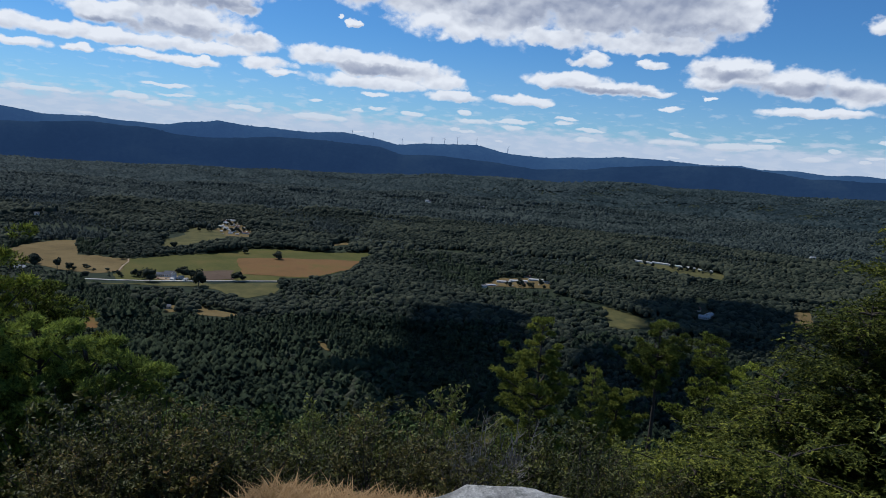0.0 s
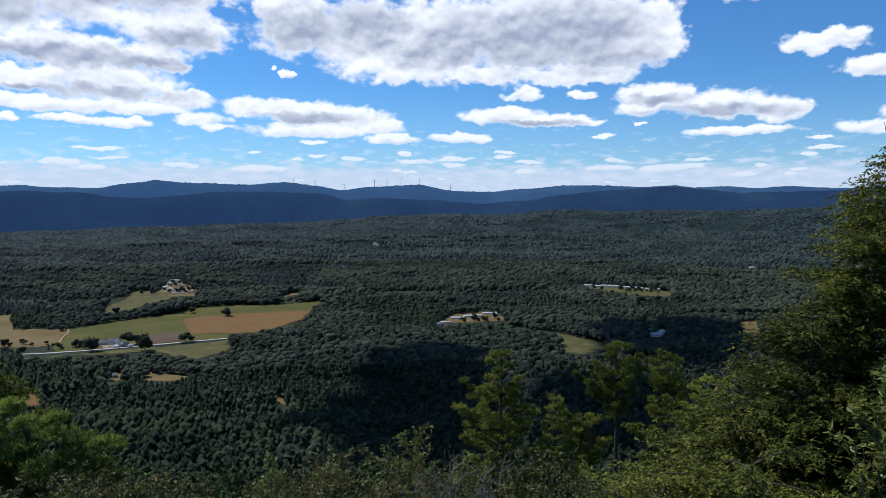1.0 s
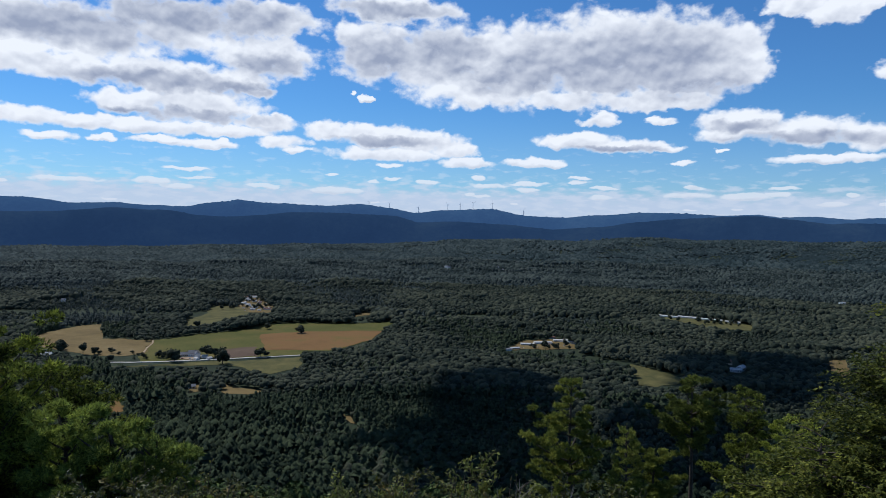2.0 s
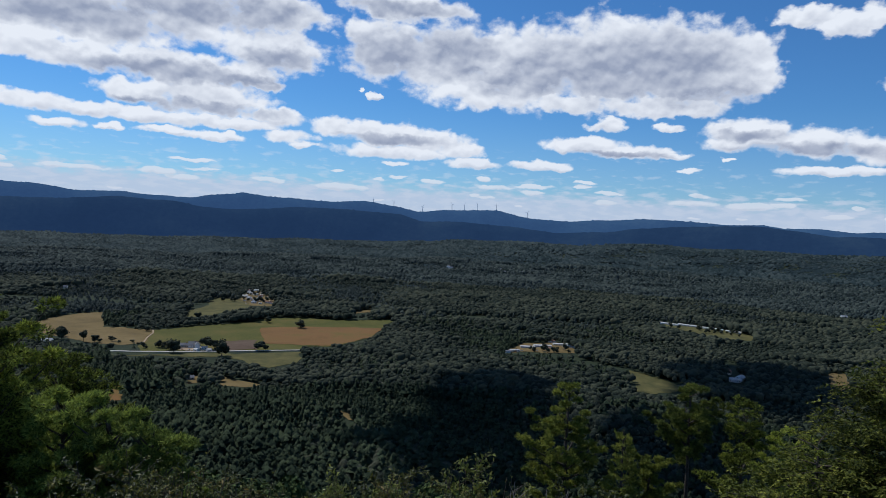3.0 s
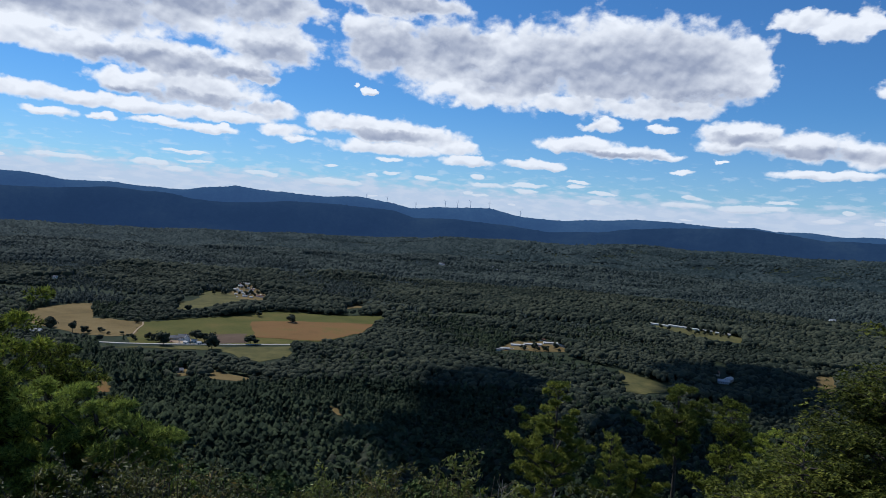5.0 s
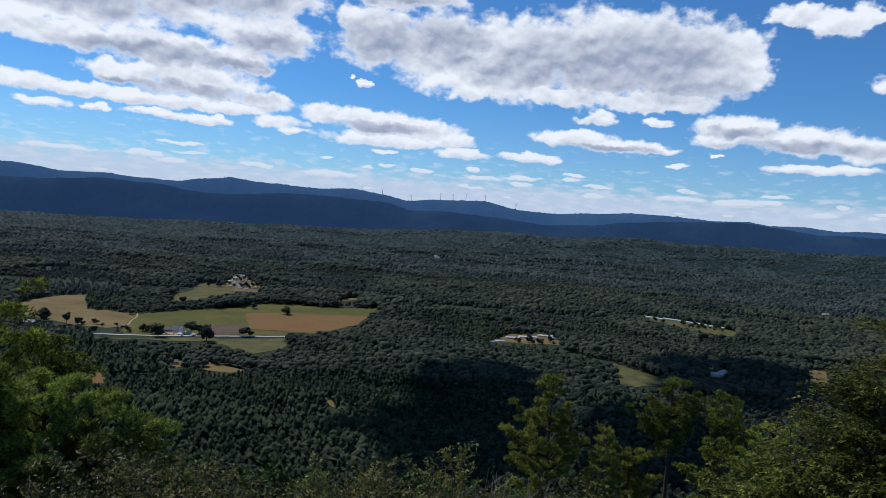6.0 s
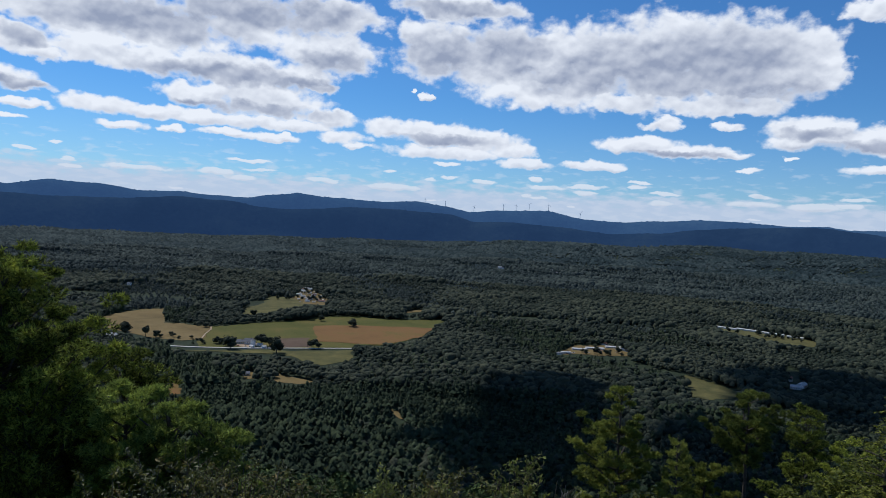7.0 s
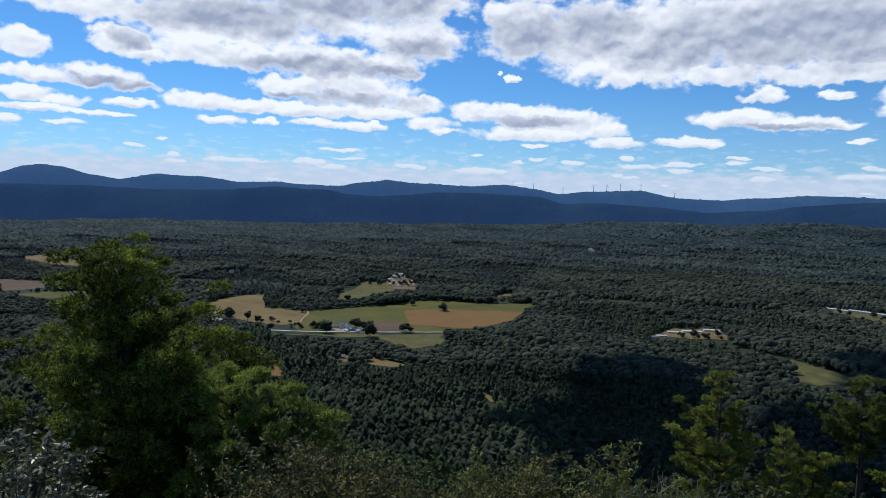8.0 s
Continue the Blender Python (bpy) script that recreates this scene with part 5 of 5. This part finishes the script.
def hemlock(rng, tall, wide, clear, leaflet, spacing=0.17, per_whorl=6, top_power=0.8):
    """A hemlock: drooping boughs with flat feathery sprays, one over the other."""
    hz = np.linspace(-0.6, tall, 9)
    trunk = np.column_stack([np.cumsum(rng.normal(0, 0.02, (9, 2)), 0), hz])
    rad = 0.11 * (1 - np.clip(hz / tall, 0, 1)) + 0.006
    wood, starts, ways, lengths = [], [], [], []
    z = clear
    while z < tall - 0.05:
        f = (tall - z) / (tall - clear)
        reach = wide * f ** top_power + 0.2
        cx, cy = np.interp(z, hz, trunk[:, 0]), np.interp(z, hz, trunk[:, 1])
        turn = rng.uniform(0, 6.28)
        for k in range(per_whorl):
            length = reach * rng.uniform(0.6, 1.15)
            az = turn + k * 6.283 / per_whorl + rng.normal(0, 0.3)
            path = limb((cx, cy, z + rng.normal(0, 0.09)), az, length, rng.uniform(0.1, 0.75), -0.32 * rng.uniform(0.2, 1.0))
            wood.append(tube(path, np.linspace(0.007 + 0.01 * length, 0.003, len(path)), 4))
            lines = [(path, az)]
            for q in np.linspace(0.2, 0.97, max(5, int(length / 0.085))):
                p0 = np.array([np.interp(q, np.linspace(0, 1, len(path)), path[:, c]) for c in range(3)])
                turn2 = az + rng.choice([-1, 1]) * rng.uniform(0.4, 1.0)
                lines.append((limb(p0, turn2, min(0.36, length * (1.1 - q) * rng.uniform(0.4, 0.7) + 0.12), rng.uniform(-0.1, 0.7), -0.35 * rng.uniform(0.3, 1.0), 5), turn2))
            for line, a in lines:
                o, c2 = np.array([math.cos(a), math.sin(a), -0.12]), np.array([-math.sin(a), math.cos(a), 0])
                span = np.linalg.norm(line[-1] - line[0])
                m = max(3, int(span / 0.05))
                at = np.linspace(0.2, 1.0, m)
                p = np.stack([np.interp(at, np.linspace(0, 1, len(line)), line[:, c]) for c in range(3)], -1)
                sign = np.where(np.arange(m) % 2, 1.0, -1.0)[:, None]
                starts.append(p + rng.normal(0, 0.025, p.shape))
                ways.append(unit(o * rng.uniform(0.5, 1.0, (m, 1)) + c2 * sign * rng.uniform(0.2, 0.8, (m, 1)) + rng.normal(0, 0.15, (m, 3))))
                lengths.append((0.07 + 0.2 * span * (1.08 - at)).clip(0.09, 0.15) * rng.uniform(0.7, 1.25, m))
        z += spacing * (0.55 + 0.45 * f) * rng.uniform(0.7, 1.3)
    p, w, long = np.concatenate(starts), np.concatenate(ways), np.concatenate(lengths)
    pairs = 5
    s = np.linspace(0.05, 1.0, pairs)
    side = unit(np.cross(w, np.array([[0, 0, 1.0]]) + rng.normal(0, 0.25, (len(w), 3))))
    droop = np.array([0, 0, -1.0])
    pieces = []
    for sg in (-1, 1):
        root = p[:, None] + w[:, None] * (long[:, None] * s)[..., None] + droop * (0.25 * long[:, None] * s ** 2)[..., None]
        way = unit(side[:, None] * sg * 0.6 + w[:, None] * 0.5 + droop * 0.05 + rng.normal(0, 0.4, root.shape))
        ll = (leaflet * (1.15 - 0.65 * s))[None, :, None] * rng.uniform(0.7, 1.2, (len(p), pairs, 1))
        wide_ = w[:, None] * leaflet * 0.3
        v = np.stack([root - wide_, root + wide_, root + way * ll + wide_ * 0.5], 2).reshape(-1, 3)
        pieces.append((v, np.arange(len(v)).reshape(-1, 3)))
    return tube(trunk, rad, 8), wood, join(pieces)


def blades(at, way, length, width, rng, curl=0.25):
    """Folded leaves: two triangles each side of a midrib."""
    n = len(at)
    side = unit(np.cross(way, rng.normal(0, 1, (n, 3)) * 0.6 + [0, 0, 1.0]))
    up = np.cross(side, way)
    ll = length * rng.uniform(0.7, 1.25, (n, 1))
    ww = width * rng.uniform(0.8, 1.2, (n, 1)) / 2
    mid = at + way * ll * 0.5 - up * ll * 0.05
    tip = at + way * ll - up * ll * curl * rng.uniform(0, 1, (n, 1))
    v = np.stack([at, mid + side * ww + up * ww * 0.35, tip, mid - side * ww + up * ww * 0.35], 1).reshape(-1, 3)
    k = np.arange(n)[:, None] * 4
    return v, np.concatenate([k + [0, 1, 2], k + [0, 2, 3]])


def shrub(rng, tall, wide, leaf, stems, leaves, up=0.4, low=0.35):
    """A many-stemmed shrub with leaves along its upper twigs."""
    wood, at, ways = [], [], []
    for _ in range(stems):
        az, spread = rng.uniform(0, 6.28), wide * math.sqrt(rng.uniform(0.02, 1.0))
        top = tall * rng.uniform(0.65, 1.05) * (1 - 0.35 * (spread / wide) ** 2)
        s = np.linspace(0, 1, 6)
        path = np.column_stack([spread * math.cos(az) * s ** 0.8, spread * math.sin(az) * s ** 0.8, top * s]) + rng.normal(0, 0.02, (6, 3)) * s[:, None]
        wood.append(tube(path, np.linspace(0.014, 0.004, 6), 4))
        for _ in range(4):
            f = rng.uniform(low, 0.95)
            p = np.array([np.interp(f, s, path[:, c]) for c in range(3)])
            a2 = rng.uniform(0, 6.28)
            tw = limb(p, a2, rng.uniform(0.14, 0.4) * min(1.0, wide + 0.2), 0.7, 0.2, 4)
            wood.append(tube(tw, np.linspace(0.006, 0.0025, 4), 3))
            n = leaves // (stems * 5)
            g = rng.uniform(0.15, 1.0, n)
            at.append(np.stack([np.interp(g, np.linspace(0, 1, 4), tw[:, c]) for c in range(3)], -1))
            ways.append(unit(rng.normal(0, 1, (n, 3)) * [1, 1, 0.7] + [0, 0, up]))
        n = leaves // (stems * 5)
        g = rng.uniform(low + 0.05, 1.0, n)
        at.append(np.stack([np.interp(g, s, path[:, c]) for c in range(3)], -1))
        ways.append(unit(rng.normal(0, 1, (n, 3)) * [1, 1, 0.7] + [0, 0, up]))
    at = np.concatenate(at) + rng.normal(0, 0.02, (sum(len(a) for a in at), 3))
    return join(wood), blades(at, np.concatenate(ways), leaf, leaf * 0.5, rng)


def spot(az, r, sink=0.0):
    a = radians(az)
    x, y = r * math.sin(a), r * math.cos(a)
    return x, y, float(ground_z(x, y)) - sink


def conifer_thing(name, arrays, at, turn, needles, label, crown="needles"):
    top = thing(name, pose(*at, 0, 0, turn), label, "tree", "trees below the ledge")
    trunk, boughs, leaf = arrays
    stem = part("trunk", mesh_of("trunk", *trunk, M_BARK, True), top)
    for bough in boughs:
        part("limb", mesh_of("limb", *bough, M_BARK, True), stem)
    part("crown", mesh_of("crown", *leaf, needles), top)
    return top


def tree_to(az, el, r):
    """Height of a tree at a bearing and distance whose top stands at that angle over the horizon."""
    x, y, z = spot(az, r)
    return EYE + r * math.tan(radians(el)) - z


def build_summit_trees():
    R = np.random.default_rng
    # the big white pine and its neighbours on the western side
    conifer_thing("white_pine", pine(R(1), tree_to(-43.2, -5.5, 10.5), 2.0, 0.5, 0.075, 13, 0.13, 20, 0.23, 0.62, 0.42, 7, 0.1, 0.45, 0.2), spot(-43.2, 10.5), 0, M_PINE, "full dark white pine with sunlit shoots")
    conifer_thing("white_pine", pine(R(2), tree_to(-35.2, -11.6, 11.5), 1.2, 0.6, 0.075, 12, 0.065, 13, 0.3, 0.6, 0.4, 5, 0.2, 0.5, 0.2), spot(-35.2, 11.5), 40, M_PINE, "young white pine beside the big one")
    conifer_thing("white_pine", pine(R(22), tree_to(-40.0, -14.4, 9.8), 0.85, 0.3, 0.075, 10, 0.08, 10, 0.26, 0.4, 0.35, 6, 0.1, 0.2, 0.24), spot(-40.0, 9.8), 40, M_PINE, "dark white pine in the shade of the big one")
    conifer_thing("white_pine", pine(R(3), tree_to(-34.8, -14.8, 9.2), 0.62, 0.6, 0.065, 10, 0.06, 13, 0.22, 0.45, 0.35, 6, 0.15, 0.3, 0.17), spot(-34.8, 9.2), 80, M_GREENPINE, "low broad sunlit white pine sapling")
    conifer_thing("white_pine", pine(R(4), tree_to(-31.6, -15.8, 8.8), 0.65, 0.5, 0.065, 14, 0.05, 12, 0.24, 0.45, 0.35, 5, 0.15, 0.3, 0.17), spot(-31.6, 8.8), 10, M_GREENPINE, "small bright white pine sapling on the slope")
    conifer_thing("white_pine", pine(R(21), tree_to(-28.4, -17.2, 8.6), 0.65, 0.3, 0.065, 13, 0.05, 11, 0.22, 0.45, 0.35, 5, 0.15, 0.3, 0.17), spot(-28.6, 8.6), 10, M_GREENPINE, "little white pine sapling on the slope")
    # the pines below the middle of the ledge
    conifer_thing("pitch_pine", pine(R(5), tree_to(4.9, -13.1, 24), 2.0, 4.0, 0.1, 14, 0.14, 18, 0.42, 0.62, 0.4, 5, 0.4, 0.5, 0.24), spot(4.9, 24), 20, M_PITCH, "open-crowned pitch pine with bare lower limbs")
    conifer_thing("pitch_pine", pine(R(6), tree_to(14.7, -12.4, 26), 1.5, 7.2, 0.1, 14, 0.14, 18, 0.4, 0.6, 0.35, 5, 0.4, 0.5, 0.23), spot(14.7, 26), 70, M_PITCH, "pitch pine with layered yellow-green crown")
    conifer_thing("pitch_pine", pine(R(16), tree_to(11.7, -17.6, 25), 1.0, 5.0, 0.1, 14, 0.12, 16, 0.38, 0.4, 0.35, 4, 0.3, 0.3, 0.2), spot(11.7, 25), 110, M_PITCH, "short round-headed pitch pine")
    conifer_thing("young_spruce", pine(R(7), tree_to(9.5, -15.8, 23), 1.0, 3.0, 0.08, 9, 0.1, 8, 0.32, 0.9, 0.15, 5), spot(9.5, 23), 10, M_PITCH, "small pointed light green spruce")
    conifer_thing("white_pine", pine(R(8), tree_to(18.2, -12.6, 29), 1.6, 6.0, 0.1, 14, 0.15, 10, 0.5, 0.6, 0.4, 5, 0.3, 0.3, 0.28), spot(18.2, 29), 130, M_PINE, "dark white pine behind the pitch pines")
    conifer_thing("white_pine", pine(R(9), tree_to(21.4, -14.8, 27), 1.5, 6.0, 0.1, 14, 0.15, 10, 0.5, 0.6, 0.4, 5, 0.3, 0.3, 0.28), spot(21.4, 27), 190, M_PINE, "dull green white pine beside the hemlock")
    # the hemlocks on the eastern side
    for seed, az, el, r, wide, clear, leaf, power, words in [
            (12, 34.6, 2.9, 9.0, 1.9, 0.8, 0.045, 0.62, "tall sunlit hemlock with feathery drooping boughs"), (13, 31.4, -3.2, 8.6, 1.25, 0.6, 0.045, 0.7, "hemlock leaning against its taller neighbour"),
            (14, 28.2, -8.2, 8.2, 1.15, 0.5, 0.045, 0.65, "young hemlock stepping down the slope"), (15, 23.8, -15.6, 7.8, 1.1, 0.4, 0.045, 0.6, "low spreading young hemlock on the slope"),
            (16, 18.2, -21.4, 6.8, 0.85, 0.2, 0.042, 0.6, "small bright hemlock sapling near the ledge"), (17, 25.6, -19.5, 6.6, 0.8, 0.2, 0.042, 0.6, "low hemlock sapling with yellow-green tips"),
            (18, 36.5, -9.0, 7.6, 1.0, 0.5, 0.045, 0.6, "dense hemlock behind the oak leaves")]:
        conifer_thing("hemlock", hemlock(R(seed), tree_to(az, el, r), wide, clear, leaf, 0.17, 6, power), spot(az, r), 0, M_HEMLOCK, words)


def dead_limbs(tree, rows, seed):
    """Bare grey limbs that stick out of a crown."""
    rng = np.random.default_rng(seed)
    for z, az, length, rise in rows:
        start = (0.2 * math.cos(az), 0.2 * math.sin(az), z)
        path = limb(start, az, length, rise, 0.15) + rng.normal(0, 0.02, (7, 3))
        pieces = [tube(path, np.linspace(0.014, 0.003, 7), 5)]
        for q in (2, 3, 4, 5):
            twig = limb(path[q], az + rng.uniform(-1.2, 1.2), length * rng.uniform(0.15, 0.35), rise + rng.uniform(-0.2, 0.7), 0.2, 4)
            pieces.append(tube(twig, np.linspace(0.009, 0.0025, 4), 4))
        part("dead_limb", mesh_of("dead_limb", *join(pieces), M_DEAD, True), tree, "bare grey dead limb")


build_summit_trees()
BIG_HEMLOCK = scene.objects["hemlock"]
dead_limbs(BIG_HEMLOCK, [(5.4, 3.6, 0.35, 0.9), (5.3, 4.4, 0.4, 1.0), (5.0, 4.0, 0.55, 0.7), (4.2, 4.6, 1.1, 0.5), (3.6, 4.4, 1.5, 0.4), (3.0, 4.5, 1.8, 0.3)], 77)


def build_shrubs():
    rng = np.random.default_rng(31)
    kinds = {}
    for key, tall, wide, leaf, stems, leaves, paint in [
            ("green", 1.9, 0.9, 0.075, 16, 2300, M_LEAF), ("green_low", 1.3, 1.0, 0.07, 18, 2100, M_LEAF), ("rusty", 1.5, 0.8, 0.07, 14, 1800, M_RUST),
            ("oak", 2.3, 0.6, 0.08, 14, 1200, M_OAK), ("shining", 2.2, 0.9, 0.085, 20, 3200, M_GLINT), ("pale", 2.2, 0.7, 0.055, 14, 1700, M_PALEGLINT), ("sparse", 2.4, 0.6, 0.06, 9, 800, M_LEAF), ("bare", 1.8, 0.7, 0.04, 26, 130, M_RUST)]:
        kinds[key] = (shrub(rng, tall, wide, leaf, stems, leaves, -0.1 if key == "shining" else 0.4, 0.72 if key == "oak" else 0.35), paint)
    words = {"green": "dense dull green leafy shrub", "green_low": "low spreading green shrub", "rusty": "green shrub with rusty turning leaves",
             "oak": "young oak sapling with glossy leaves", "shining": "shrub with painted sun glints on glossy leaves", "pale": "shrub with painted sun glints on small leaves", "sparse": "thin upright shrub with few leaves", "bare": "bare grey twiggy shrub nearly leafless"}
    made = {}

    heights = {"pale": 2.2, "green": 1.9, "green_low": 1.3, "rusty": 1.5, "oak": 2.3, "shining": 2.2, "sparse": 2.4, "bare": 1.8}

    def put(key, az, r, el, sink=0.05):
        size = max(0.35, tree_to(az, el, r) / heights[key])
        m = pose(*spot(az, r, sink), 0, 0, rng.uniform(0, 360)) @ Matrix.Diagonal((size, size, size * rng.uniform(0.9, 1.1), 1))
        if key not in made:
            (wood, leaf), paint = kinds[key]
            top = thing("shrub" if key != "oak" else "oak_sapling", Matrix(), words[key] + " on the slope", "shrub", "shrubs below the ledge")
            tagged(part("twig_work", mesh_of("twig_work", *wood, M_DEAD if key == "bare" else M_STEM), top), kind="stuff")
            tagged(part("foliage", mesh_of("foliage", *leaf, paint), top), kind="stuff")
            made[key] = top
            top.matrix_world = m
        else:
            other = copy_thing(made[key], m)
            other.matrix_basis = m

    # the shrubs with painted glints at the western end, and more under the pines
    for az, r, el in [(-51.0, 5.6, -13.4), (-49.0, 5.4, -16.6), (-47.6, 5.0, -20.3)]:
        put("shining", az, r, el)
    for az, r, el in [(-31.2, 7.9, -17.0), (-28.6, 7.6, -18.2), (-26.0, 7.4, -19.6)]:
        put("pale", az, r, el)
    for az, r, el in [(-29.8, 7.6, -16.6), (-26.6, 7.4, -18.0)]:
        put("sparse", az, r, el)
    # the western thicket under the pines
    for az, r, el, key in [(-33.4, 6.4, -20, "green"), (-31.0, 6.6, -18.9, "rusty"), (-28.6, 6.6, -19.2, "green"), (-34, 5.4, -22.5, "rusty"), (-31.5, 5.3, -21.8, "rusty"), (-28, 5.6, -20.5, "green"), (-25.5, 5.8, -20.0, "rusty"),
                           (-26.2, 7.2, -18.0, "sparse"), (-24, 7.4, -18.3, "sparse"), (-21, 7.6, -18.2, "sparse"), (-22.5, 6.0, -20.5, "green"), (-19.5, 6.2, -21.5, "rusty"), (-17, 6.2, -22.5, "green_low"),
                           (-23, 10, -20, "green"), (-29.5, 6.8, -18.6, "sparse")]:
        put(key, az, r, el)
    # the belt of shrubs past the ledge's lip
    for az in np.arange(-17, 25, 2.0):
        put(str(rng.choice(["green", "green_low", "rusty", "sparse", "green"])), az + rng.normal(0, 0.6), rng.uniform(5.6, 7.2), rng.normal(-22.6, 0.8))
    for az in np.arange(-13, 24, 2.4):
        put(str(rng.choice(["green", "sparse", "oak", "sparse"])), az + rng.normal(0, 0.8), rng.uniform(8.5, 11.0), rng.normal(-21.2, 0.7))
    for az, r, el, key in [(-10.7, 8.5, -19.9, "green"), (-5.7, 9.0, -19.3, "green"), (-3.0, 9.5, -19.0, "sparse"), (-1.2, 9.5, -20.0, "sparse"), (0.4, 9.0, -20.2, "sparse"), (9.4, 9.5, -20.0, "green"), (12.5, 10, -19.6, "green")]:
        put(key, az, r, el)
    for az in np.arange(-24, 26, 3.2):
        put(str(rng.choice(["green", "oak", "green"])), az + rng.normal(0, 1.0), rng.uniform(13.0, 17.0), rng.normal(-22.4, 0.6))
    for az, r, el in [(1.0, 6.2, -21.0), (2.6, 6.6, -21.2), (-0.6, 6.0, -22.0), (3.8, 7.0, -21.0)]:
        put("bare", az, r, el)
    # the oak saplings in front of the hemlock
    for az, r, el in [(34.2, 7.0, -12.4)]:
        put("oak", az, r, el)


build_shrubs()
